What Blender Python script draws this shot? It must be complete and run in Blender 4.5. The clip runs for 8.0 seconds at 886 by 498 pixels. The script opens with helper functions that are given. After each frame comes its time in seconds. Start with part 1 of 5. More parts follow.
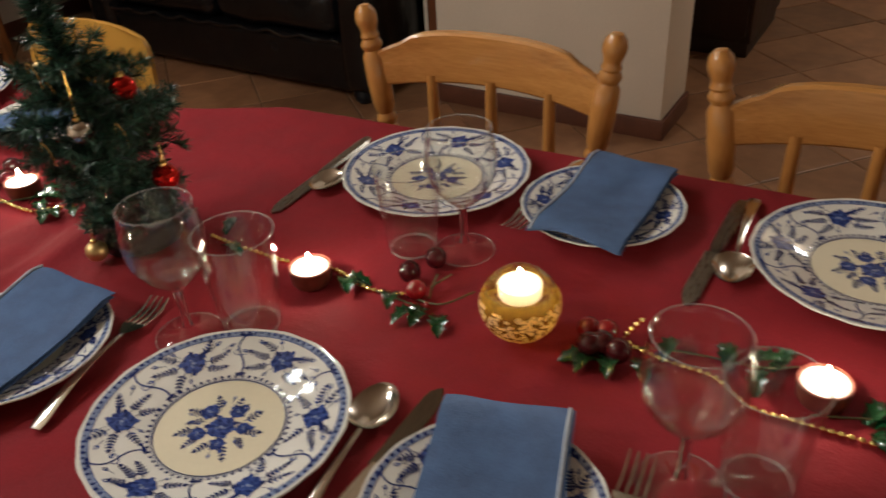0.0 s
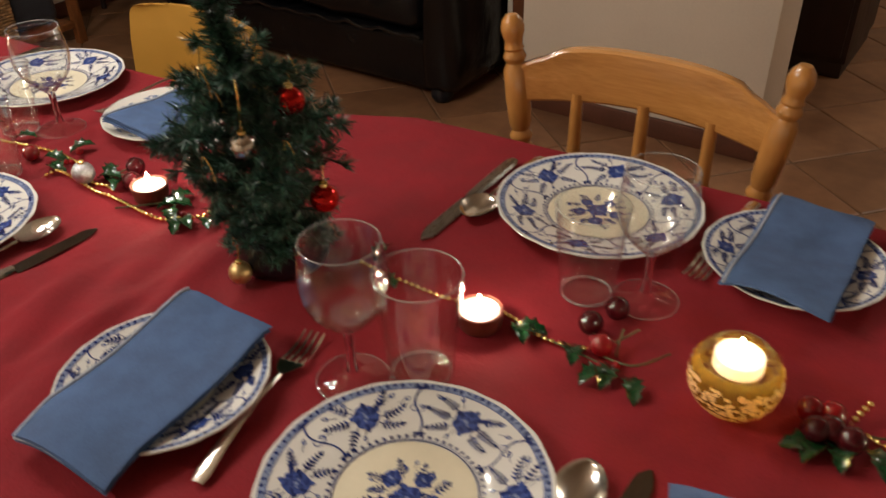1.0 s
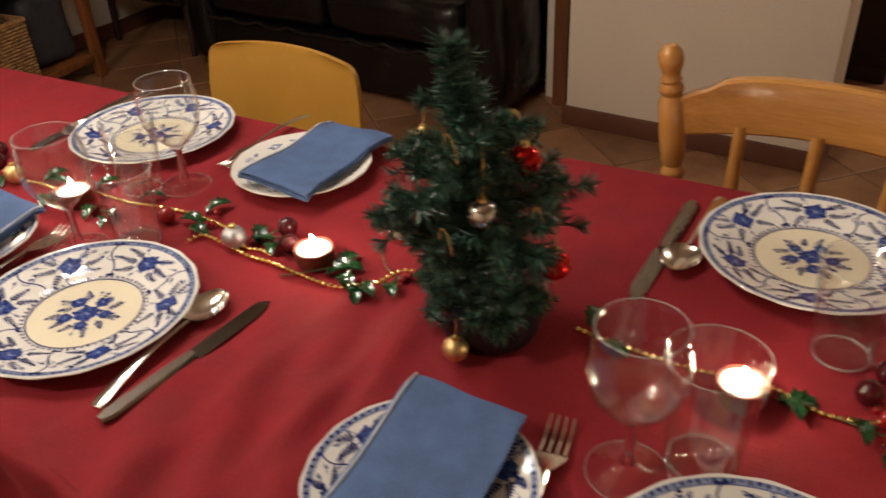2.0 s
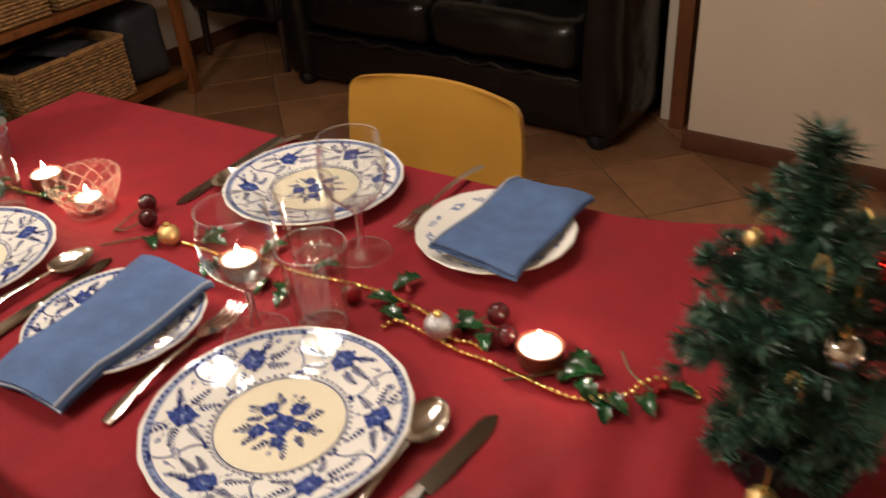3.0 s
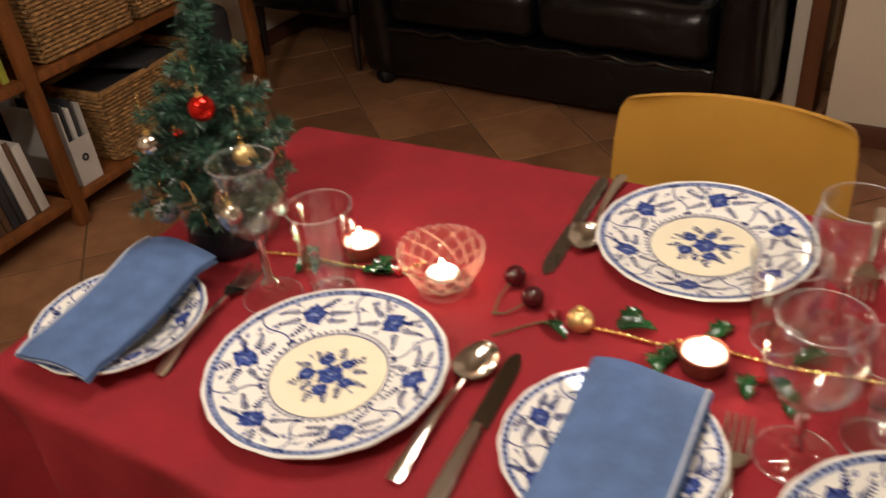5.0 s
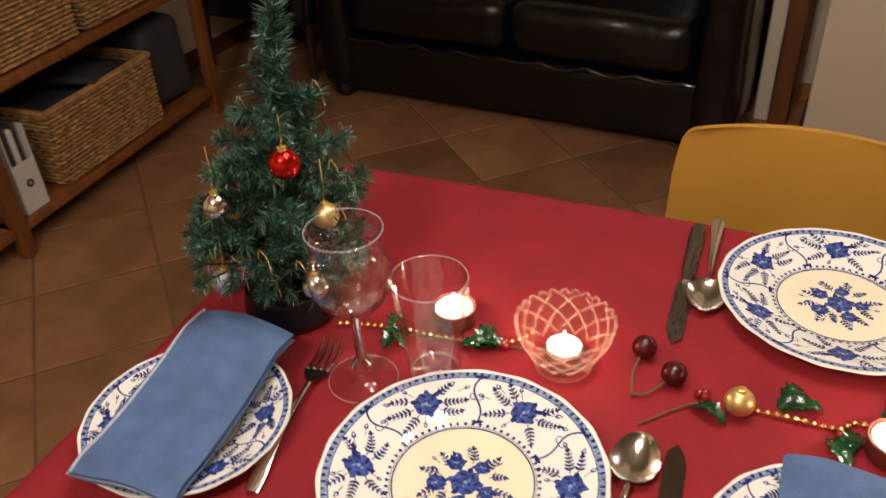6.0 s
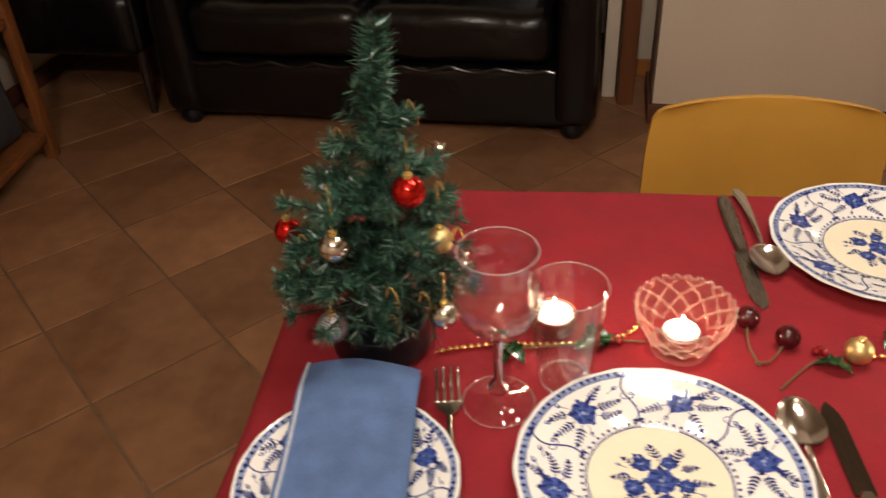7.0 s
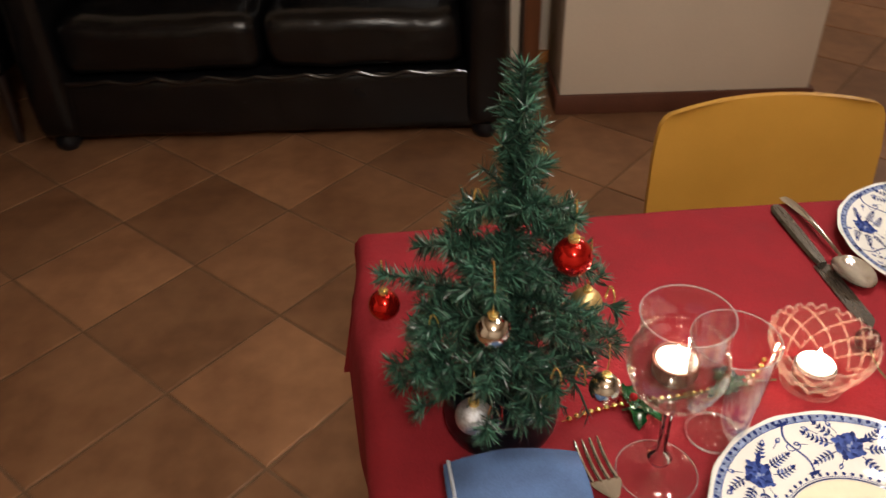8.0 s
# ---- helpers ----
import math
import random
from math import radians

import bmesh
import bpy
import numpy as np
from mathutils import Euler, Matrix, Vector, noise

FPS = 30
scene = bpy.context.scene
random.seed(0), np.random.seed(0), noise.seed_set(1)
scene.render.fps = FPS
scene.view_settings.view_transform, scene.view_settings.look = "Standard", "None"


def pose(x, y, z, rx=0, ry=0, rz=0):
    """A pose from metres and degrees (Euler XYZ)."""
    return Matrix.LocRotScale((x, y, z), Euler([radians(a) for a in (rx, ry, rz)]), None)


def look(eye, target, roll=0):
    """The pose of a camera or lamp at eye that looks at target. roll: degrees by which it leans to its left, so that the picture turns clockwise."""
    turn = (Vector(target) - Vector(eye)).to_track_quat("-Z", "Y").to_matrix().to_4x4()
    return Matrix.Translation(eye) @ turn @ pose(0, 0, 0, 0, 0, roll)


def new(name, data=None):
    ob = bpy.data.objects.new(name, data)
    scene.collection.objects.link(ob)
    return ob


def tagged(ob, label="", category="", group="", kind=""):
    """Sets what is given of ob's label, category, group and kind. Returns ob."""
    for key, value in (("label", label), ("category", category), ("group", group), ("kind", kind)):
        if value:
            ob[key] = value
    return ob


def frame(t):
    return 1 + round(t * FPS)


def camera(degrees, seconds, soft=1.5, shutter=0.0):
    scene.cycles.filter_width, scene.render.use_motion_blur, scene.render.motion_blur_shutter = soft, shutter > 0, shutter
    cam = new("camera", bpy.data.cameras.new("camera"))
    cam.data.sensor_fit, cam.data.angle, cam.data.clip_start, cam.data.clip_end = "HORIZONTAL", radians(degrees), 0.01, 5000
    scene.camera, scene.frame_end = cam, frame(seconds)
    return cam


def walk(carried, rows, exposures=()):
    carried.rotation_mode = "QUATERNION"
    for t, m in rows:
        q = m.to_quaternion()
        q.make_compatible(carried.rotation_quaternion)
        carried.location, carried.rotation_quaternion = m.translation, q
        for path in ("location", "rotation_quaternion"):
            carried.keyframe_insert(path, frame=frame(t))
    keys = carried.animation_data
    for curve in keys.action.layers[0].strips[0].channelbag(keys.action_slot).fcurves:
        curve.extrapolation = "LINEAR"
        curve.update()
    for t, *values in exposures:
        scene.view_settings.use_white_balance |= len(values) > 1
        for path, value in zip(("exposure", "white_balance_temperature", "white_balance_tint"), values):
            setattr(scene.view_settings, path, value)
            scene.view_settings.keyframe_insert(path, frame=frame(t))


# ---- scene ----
cam = camera(56.3, 8.0, shutter=0.5)
PATH = [
    (0, (2.193, -0.156, 1.27), (1.295, 1.253, 0.17), -3.9),
    (0.5, (2.106, -0.145, 1.27), (1.154, 1.204, 0.142), -3.2),
    (1, (2.009, -0.154, 1.272), (1.061, 1.211, 0.158), -1.3),
    (1.5, (1.867, -0.17, 1.279), (0.99, 1.261, 0.191), -1.6),
    (2, (1.754, -0.201, 1.279), (0.831, 1.198, 0.188), -3.0),
    (2.2, (1.715, -0.2, 1.276), (0.762, 1.176, 0.18), -3.0),
    (3.3, (1.429, -0.145, 1.28), (0.372, 1.169, 0.205), -3.9),
    (3.5, (1.392, -0.147, 1.276), (0.328, 1.151, 0.189), -2.8),
    (4, (1.263, -0.192, 1.285), (0.24, 1.118, 0.172), -3.9),
    (4.5, (1.115, -0.265, 1.303), (0.115, 1.068, 0.197), -7.0),
    (5, (0.96, -0.265, 1.312), (0.002, 1.082, 0.187), -5.9),
    (5.2, (0.894, -0.246, 1.319), (-0.065, 1.101, 0.194), -7.2),
    (6.3, (0.636, -0.242, 1.311), (-0.021, 1.263, 0.17), -2.5),
    (6.5, (0.571, -0.26, 1.318), (0.027, 1.289, 0.174), -3.7),
    (7, (0.424, -0.309, 1.32), (0.091, 1.292, 0.17), -3.0),
    (7.5, (0.281, -0.273, 1.307), (0.08, 1.354, 0.163), -0.4),
    (8, (0.172, -0.205, 1.321), (0.198, 1.408, 0.138), -1.4),
]
walk(cam, [(t, look(eye, target, roll)) for t, eye, target, roll in PATH],
     [(0, 0.18, 5750, 3), (1, 0.25, 6050, 6), (2, 0.29, 6400, 9), (4, 0.22, 6500, 10), (6.5, 0.24, 6450, 10), (7.5, 0.28, 6450, 11), (8, 0.30, 6150, 8)])

# ---- light ----
world = bpy.data.worlds.new("night")
scene.world = world
world.use_nodes = True
world.node_tree.nodes["Background"].inputs[0].default_value = (0.02, 0.025, 0.04, 1)
world.node_tree.nodes["Background"].inputs[1].default_value = 0.05


def lamp(name, place, watts, colour, radius):
    ob = new(name, bpy.data.lights.new(name, "POINT"))
    ob.location = place
    ob.data.energy, ob.data.color, ob.data.shadow_soft_size = watts, colour, radius
    return ob


TABLE_LAMP = (0.62, 0.45, 1.82)
ROOM_LAMP = (0.30, -0.85, 2.15)
PASSAGE_LAMP = (2.9, 3.6, 2.45)
WARM = (1.0, 0.885, 0.775)
BULBS = [(TABLE_LAMP[0] + 0.20 * math.cos(k * 1.2566 + 0.4), TABLE_LAMP[1] + 0.20 * math.sin(k * 1.2566 + 0.4), TABLE_LAMP[2]) for k in range(5)]
for spot in BULBS:
    lamp("table_lamp_bulb", spot, 5.8, WARM, 0.048)
lamp("room_lamp_bulb", ROOM_LAMP, 48, WARM, 0.08)
lamp("passage_lamp_bulb", PASSAGE_LAMP, 32, WARM, 0.08)
scene.cycles.transparent_max_bounces = 24


# ---- materials ----
def material(name, base, rough=0.5, metal=0.0, mottle=0.15, scale=20.0, bump=0.0, fine=200.0, fine_bump=0.0,
             tint=None, per_object=0.0, per_island=0.0, coat=0.0, sheen=0.0, stretch=(1, 1, 1), shine=0.5):
    """Principled surface with large and fine variation of its colour, its gloss and its relief."""
    m = bpy.data.materials.new(name)
    m.use_nodes = True
    n, l = m.node_tree.nodes, m.node_tree.links
    b = n["Principled BSDF"]
    b.inputs["Roughness"].default_value, b.inputs["Metallic"].default_value = rough, metal
    b.inputs["Coat Weight"].default_value, b.inputs["Sheen Weight"].default_value = coat, sheen
    b.inputs["Specular IOR Level"].default_value = shine
    co = n.new("ShaderNodeTexCoord")
    mp = n.new("ShaderNodeMapping")
    mp.inputs["Scale"].default_value = stretch
    l.new(co.outputs["Object"], mp.inputs[0])
    big = n.new("ShaderNodeTexNoise")
    big.inputs["Scale"].default_value, big.inputs["Detail"].default_value = scale, 5
    small = n.new("ShaderNodeTexNoise")
    small.inputs["Scale"].default_value, small.inputs["Detail"].default_value = fine, 3
    for t in (big, small):
        l.new(mp.outputs[0], t.inputs["Vector"])
    dark = [c * (1 - mottle * 1.6) for c in base]
    light = [min(1, c * (1 + mottle * 1.2)) for c in (tint or base)]
    ramp = n.new("ShaderNodeValToRGB")
    ramp.color_ramp.elements[0].position, ramp.color_ramp.elements[1].position = 0.3, 0.72
    ramp.color_ramp.elements[0].color, ramp.color_ramp.elements[1].color = (*dark, 1), (*light, 1)
    add = n.new("ShaderNodeMath")
    add.operation = "MULTIPLY_ADD"
    l.new(small.outputs["Fac"], add.inputs[0])
    add.inputs[1].default_value = 0.35
    add2 = n.new("ShaderNodeMath")
    add2.operation = "MULTIPLY_ADD"
    l.new(big.outputs["Fac"], add2.inputs[0])
    add2.inputs[1].default_value, add2.inputs[2].default_value = 0.65, 0.0
    l.new(add2.outputs[0], add.inputs[2])
    l.new(add.outputs[0], ramp.inputs[0])
    colour = ramp.outputs[0]
    if per_object or per_island:
        if per_object:
            src = n.new("ShaderNodeObjectInfo").outputs["Random"]
        else:
            src = n.new("ShaderNodeNewGeometry").outputs["Random Per Island"]
        k = per_object or per_island
        rng = n.new("ShaderNodeMapRange")
        rng.inputs["To Min"].default_value, rng.inputs["To Max"].default_value = 1 - k, 1 + k
        l.new(src, rng.inputs["Value"])
        hsv = n.new("ShaderNodeHueSaturation")
        l.new(rng.outputs[0], hsv.inputs["Value"])
        l.new(colour, hsv.inputs["Color"])
        colour = hsv.outputs[0]
    l.new(colour, b.inputs["Base Color"])
    rr = n.new("ShaderNodeMapRange")
    rr.inputs["To Min"].default_value, rr.inputs["To Max"].default_value = max(0.02, rough * 0.75), min(1, rough * 1.25)
    l.new(big.outputs["Fac"], rr.inputs["Value"])
    l.new(rr.outputs[0], b.inputs["Roughness"])
    last = None
    for t, d in ((big, bump), (small, fine_bump)):
        if d:
            bp = n.new("ShaderNodeBump")
            bp.inputs["Strength"].default_value, bp.inputs["Distance"].default_value = 1.0, d
            l.new(t.outputs["Fac"], bp.inputs["Height"])
            if last:
                l.new(last.outputs[0], bp.inputs["Normal"])
            last = bp
    if last:
        l.new(last.outputs[0], b.inputs["Normal"])
    return m


def glow(name, colour, strength):
    m = bpy.data.materials.new(name)
    m.use_nodes = True
    b = m.node_tree.nodes["Principled BSDF"]
    b.inputs["Base Color"].default_value = (*colour, 1)
    b.inputs["Emission Color"].default_value, b.inputs["Emission Strength"].default_value = (*colour, 1), strength
    return m


def thin_glass(name, tint=(1, 1, 1), edge=0.80, rough=0.010, haze=0.002):
    """Blown glass: clear, with a reflection that grows towards its rim; haze whitens it."""
    m = bpy.data.materials.new(name)
    m.use_nodes = True
    n, l = m.node_tree.nodes, m.node_tree.links
    n.remove(n["Principled BSDF"])
    clear, gloss, mix, fr = (n.new("ShaderNodeBsdf" + k) if k in ("Transparent", "Glossy") else n.new("ShaderNode" + k)
                             for k in ("Transparent", "Glossy", "MixShader", "LayerWeight"))
    clear.inputs[0].default_value = (*tint, 1)
    gloss.inputs["Roughness"].default_value = rough
    fr.inputs["Blend"].default_value = 0.5
    power, scale = n.new("ShaderNodeMath"), n.new("ShaderNodeMath")
    power.operation, power.inputs[1].default_value = "POWER", 3.6
    scale.operation, scale.inputs[1].default_value, scale.inputs[2].default_value = "MULTIPLY_ADD", edge, 0.052
    l.new(fr.outputs["Facing"], power.inputs[0])
    l.new(power.outputs[0], scale.inputs[0])
    l.new(scale.outputs[0], mix.inputs[0])
    film, dim = n.new("ShaderNodeMixShader"), n.new("ShaderNodeBsdfDiffuse")
    film.inputs[0].default_value, dim.inputs[0].default_value = haze, (0.85, 0.87, 0.88, 1)
    l.new(clear.outputs[0], film.inputs[1])
    l.new(dim.outputs[0], film.inputs[2])
    l.new(film.outputs[0], mix.inputs[1])
    l.new(gloss.outputs[0], mix.inputs[2])
    l.new(mix.outputs[0], n["Material Output"].inputs[0])
    return m


def glowing_glass(name, tint, body, share, rough=0.12):
    """Thick or cloudy glass that lets part of a candle's light through and scatters the rest."""
    m = bpy.data.materials.new(name)
    m.use_nodes = True
    n, l = m.node_tree.nodes, m.node_tree.links
    b = n["Principled BSDF"]
    b.inputs["Base Color"].default_value, b.inputs["Roughness"].default_value = (*body, 1), rough
    clear, thin, add, mix = (n.new("ShaderNode" + k) for k in ("BsdfTransparent", "BsdfTranslucent", "MixShader", "MixShader"))
    clear.inputs[0].default_value, thin.inputs[0].default_value = (*tint, 1), (*body, 1)
    add.inputs[0].default_value, mix.inputs[0].default_value = 0.5, share
    l.new(b.outputs[0], add.inputs[1])
    l.new(thin.outputs[0], add.inputs[2])
    l.new(clear.outputs[0], mix.inputs[1])
    l.new(add.outputs[0], mix.inputs[2])
    l.new(mix.outputs[0], n["Material Output"].inputs[0])
    return m


RED_CLOTH = material("red_tablecloth_cotton", (0.245, 0.0150, 0.0225), 0.9, mottle=0.13, scale=16, bump=0.006, fine=420, fine_bump=0.0005, shine=0.25)
CHINA_WELL = material("yellowed_cream_glaze", (0.80, 0.74, 0.56), 0.045, mottle=0.03, scale=12)
CHINA = material("cream_glazed_china", (0.80, 0.79, 0.74), 0.045, mottle=0.03, scale=12)
CHINA_PLAIN = material("white_glazed_china", (0.80, 0.78, 0.72), 0.045, mottle=0.03, scale=12)
BLUE_DARK = material("cobalt_print_dark", (0.020, 0.034, 0.150), 0.05, mottle=0.4, scale=300)
BLUE_MID = material("cobalt_print_mid", (0.055, 0.092, 0.31), 0.05, mottle=0.4, scale=260)
BLUE_PALE = material("pale_blue_print", (0.26, 0.32, 0.50), 0.08, mottle=0.35, scale=260)
NAPKIN = material("blue_cotton_napkin", (0.078, 0.140, 0.292), 0.9, mottle=0.20, scale=38, bump=0.0025, fine=700, fine_bump=0.0006)
STITCH = material("pale_hem_thread", (0.45, 0.50, 0.58), 0.9, mottle=0.15, scale=300)
STEEL = material("brushed_steel", (0.76, 0.73, 0.68), 0.15, 1.0, mottle=0.10, scale=60, fine=500, stretch=(6, 1, 1))
# Dark steel and blade carry the dim room's reflection in their base colour.
DARK_STEEL = material("dull_steel_dark_reflection", (0.28, 0.26, 0.23), 0.28, 1.0, mottle=0.2, scale=60, fine=500, stretch=(6, 1, 1))
BLADE = material("blade_with_dark_reflection", (0.26, 0.24, 0.21), 0.13, 1.0, mottle=0.15, scale=60, fine=500, stretch=(6, 1, 1))
GLASS = thin_glass("clear_drinking_glass", (0.985, 0.99, 0.985))
STEM_GLASS = bpy.data.materials.new("solid_clear_glass")
STEM_GLASS.use_nodes = True
for key, value in (("Transmission Weight", 1.0), ("Roughness", 0.012), ("IOR", 1.48)):
    STEM_GLASS.node_tree.nodes["Principled BSDF"].inputs[key].default_value = value
# White haze stands in for bright highlights along the lips and foot rings.
GLASS_LIP = thin_glass("whitened_glass_lip", (0.94, 0.96, 0.96), 0.7, 0.05, 0.18)
LIT_WAX = glowing_glass("thin_lit_wax", (1.0, 0.88, 0.66), (0.92, 0.87, 0.76), 0.5, 0.4)
# Rosy candle glow and red cloth bounce are put into both crystal colours.
CRYSTAL = glowing_glass("crystal_with_rosy_glow", (1.0, 0.93, 0.90), (0.98, 0.86, 0.80), 0.013, 0.02)
CRYSTAL_RIDGE = glowing_glass("ridge_with_rosy_glow", (1.0, 0.94, 0.90), (1.0, 0.90, 0.84), 0.13, 0.02)
AMBER_GLASS = glowing_glass("amber_candle_glass", (0.93, 0.82, 0.44), (0.34, 0.25, 0.065), 0.26, 0.06)
FLECK = glowing_glass("pale_gold_fleck", (1, 0.9, 0.7), (0.98, 0.84, 0.58), 1.0, 0.2)
WAX = material("white_candle_wax", (0.88, 0.86, 0.80), 0.35, mottle=0.03)
CUP_RED = material("terracotta_candle_cup", (0.17, 0.036, 0.021), 0.55, mottle=0.2, scale=60)
FOIL = material("thin_aluminium_cup", (0.7, 0.7, 0.7), 0.3, 1.0)
FLAME = glow("candle_flame", (1.0, 0.80, 0.52), 55)
WICK = material("burnt_wick", (0.02, 0.018, 0.015), 0.9)
NEEDLE = material("green_pvc_needles", (0.016, 0.060, 0.040), 0.30, mottle=0.3, scale=40, per_island=0.9, tint=(0.050, 0.120, 0.080))
STEM = material("brown_green_wire_stem", (0.10, 0.085, 0.03), 0.6, mottle=0.3, scale=120)
GREEN_WIRE = material("dark_green_wire", (0.010, 0.028, 0.018), 0.6, mottle=0.3, scale=120)
POT = material("black_plastic_pot", (0.004, 0.006, 0.010), 0.30, mottle=0.2)
LEAF = material("glossy_holly_leaf", (0.0065, 0.046, 0.014), 0.16, mottle=0.45, scale=60, coat=0.5, bump=0.0006)
BERRY = material("red_lacquer_berry", (0.24, 0.005, 0.009), 0.12, mottle=0.2, scale=60, coat=0.6)
CHERRY = material("dark_cherry_lacquer", (0.055, 0.004, 0.007), 0.10, mottle=0.3, scale=60, coat=0.1)
RED_BALL = material("red_mirror_bauble", (0.60, 0.018, 0.012), 0.12, 0.85, mottle=0.05)
SILVER_BALL = material("silver_mirror_bauble", (0.72, 0.68, 0.62), 0.12, 1.0, mottle=0.05)
GLITTER_BALL = material("silver_glitter_bauble", (0.62, 0.64, 0.68), 0.34, 0.85, mottle=0.35, scale=420, fine=900, fine_bump=0.0008)
GOLD_BALL = material("gold_satin_bauble", (0.74, 0.54, 0.24), 0.40, 0.85, mottle=0.12, scale=80)
GOLD = material("gold_bead", (0.95, 0.66, 0.22), 0.26, 0.75, mottle=0.1)
BEAD = material("faceted_gold_bead", (1.0, 0.72, 0.27), 0.17, 1.0, mottle=0.06)
PINE = material("honey_lacquered_pine", (0.50, 0.215, 0.048), 0.24, mottle=0.14, scale=9, fine=60, stretch=(1, 1, 0.4), coat=0.6, tint=(0.55, 0.27, 0.075))
PINE_RAIL = material("honey_pine_rail", (0.50, 0.215, 0.048), 0.24, mottle=0.14, scale=9, fine=60, stretch=(0.4, 5, 5), coat=0.6, tint=(0.55, 0.27, 0.075))
MUSTARD = material("mustard_moulded_shell", (0.48, 0.25, 0.038), 0.42, mottle=0.06, scale=14, fine=500, fine_bump=0.0002)
CHROME = material("chromed_tube", (0.6, 0.6, 0.6), 0.15, 1.0)
LEATHER = material("black_creased_leather", (0.0052, 0.0050, 0.0056), 0.25, mottle=0.35, scale=9, bump=0.008, fine=160, fine_bump=0.0006, shine=0.42)
# Lighter colour and gloss bring up the lamp highlights along the sofa piping.
GLOSS_LEATHER = material("shiny_piping_leather", (0.010, 0.0095, 0.010), 0.16, mottle=0.2, scale=40, shine=0.6)
SHELF_WOOD = material("reddish_stained_shelf_wood", (0.235, 0.082, 0.022), 0.5, mottle=0.30, scale=6, fine=60, stretch=(6, 6, 1))
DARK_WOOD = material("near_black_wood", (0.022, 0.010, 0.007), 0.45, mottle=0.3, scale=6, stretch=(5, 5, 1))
DOOR_WOOD = material("brown_door_frame_wood", (0.17, 0.060, 0.022), 0.5, mottle=0.25, scale=5, stretch=(6, 6, 1))
WICKER = material("woven_seagrass", (0.36, 0.20, 0.075), 0.75, mottle=0.35, scale=40, fine=300, per_island=0.35)
PLASTER = material("cream_wall_plaster", (0.74, 0.64, 0.51), 0.9, mottle=0.04, scale=3, bump=0.003, fine=120, fine_bump=0.0008)
# Unseen ceiling; its brown is set by how much light it should bounce.
CEILING = material("unseen_brown_ceiling", (0.42, 0.32, 0.22), 0.8, mottle=0.03, scale=3)
SKIRTING = material("terracotta_skirting", (0.12, 0.042, 0.022), 0.5, mottle=0.2, scale=12)
TILE = material("terracotta_floor_tile", (0.255, 0.116, 0.054), 0.42, mottle=0.20, scale=3.4, fine=14, bump=0.002, fine_bump=0.0004, per_object=0.22, tint=(0.305, 0.158, 0.078))
TILE_REST = material("terracotta_floor_tile_far", (0.255, 0.116, 0.054), 0.42, mottle=0.20, scale=3.4, fine=14, bump=0.002, per_island=0.22, tint=(0.305, 0.158, 0.078))
GROUT = material("pale_sandy_grout", (0.19, 0.112, 0.060), 0.9, mottle=0.2, scale=30)
PAPER = material("white_card", (0.62, 0.60, 0.56), 0.8, mottle=0.08, scale=12)
# Also colours the block that stands for shade inside the baskets.
PAPER_DARK = material("charcoal_cloth_and_basket_shade", (0.035, 0.035, 0.042), 0.7, mottle=0.25, scale=30)
PAPER_BROWN = material("brown_book_cloth", (0.13, 0.07, 0.04), 0.7, mottle=0.25, scale=30)
PAPER_RED = material("red_book_cloth", (0.33, 0.03, 0.03), 0.7, mottle=0.2, scale=30)
PAPER_LIME = material("lime_book_cloth", (0.42, 0.45, 0.06), 0.7, mottle=0.2, scale=30)
TABLE_WOOD = material("table_beech", (0.36, 0.19, 0.08), 0.5, mottle=0.2, scale=6, stretch=(1, 6, 6))


# ---- mesh helpers ----
def mesh_of(name, bm, mat, smooth=True):
    me = bpy.data.meshes.new(name)
    bmesh.ops.recalc_face_normals(bm, faces=bm.faces)
    bm.to_mesh(me)
    bm.free()
    for m in (mat if isinstance(mat, (list, tuple)) else [mat]):
        me.materials.append(m)
    if smooth:
        me.polygons.foreach_set("use_smooth", [True] * len(me.polygons))
        me.set_sharp_from_angle(angle=radians(40))
    return me


def part(name, bm, mat, parent=None, label="", smooth=True, m=None):
    ob = new(name, mesh_of(name, bm, mat, smooth))
    if parent:
        ob.parent = parent
    if m is not None:
        ob.matrix_basis = m
    if label:
        tagged(ob, label)
    return ob


def again(name, me, parent, m):
    """One more piece on a mesh that is already there."""
    ob = new(name, me)
    ob.parent = parent
    ob.matrix_basis = m
    return ob


def thing(name, m, label, category, group="", kind=""):
    ob = new(name)
    ob.matrix_basis = m
    ob.empty_display_size = 0.02
    return tagged(ob, label, category, group, kind)


def lathe(profile, seg=32, squash=1.0, wave=None):
    """A turned form from (radius, height) pairs."""
    bm = bmesh.new()
    rings = []
    for r, z in profile:
        if r < 1e-6:
            rings.append([bm.verts.new((0, 0, z))])
            continue
        ring = []
        for i in range(seg):
            a = 2 * math.pi * i / seg
            k = 1 + (wave(a, r, z) if wave else 0)
            ring.append(bm.verts.new((r * k * math.cos(a), r * k * math.sin(a) * squash, z)))
        rings.append(ring)
    for p, q in zip(rings, rings[1:]):
        for i in range(seg):
            j = (i + 1) % seg
            if len(p) == 1 and len(q) == 1:
                continue
            if len(p) == 1:
                bm.faces.new((p[0], q[j], q[i]))
            elif len(q) == 1:
                bm.faces.new((p[i], p[j], q[0]))
            else:
                bm.faces.new((p[i], p[j], q[j], q[i]))
    return bm


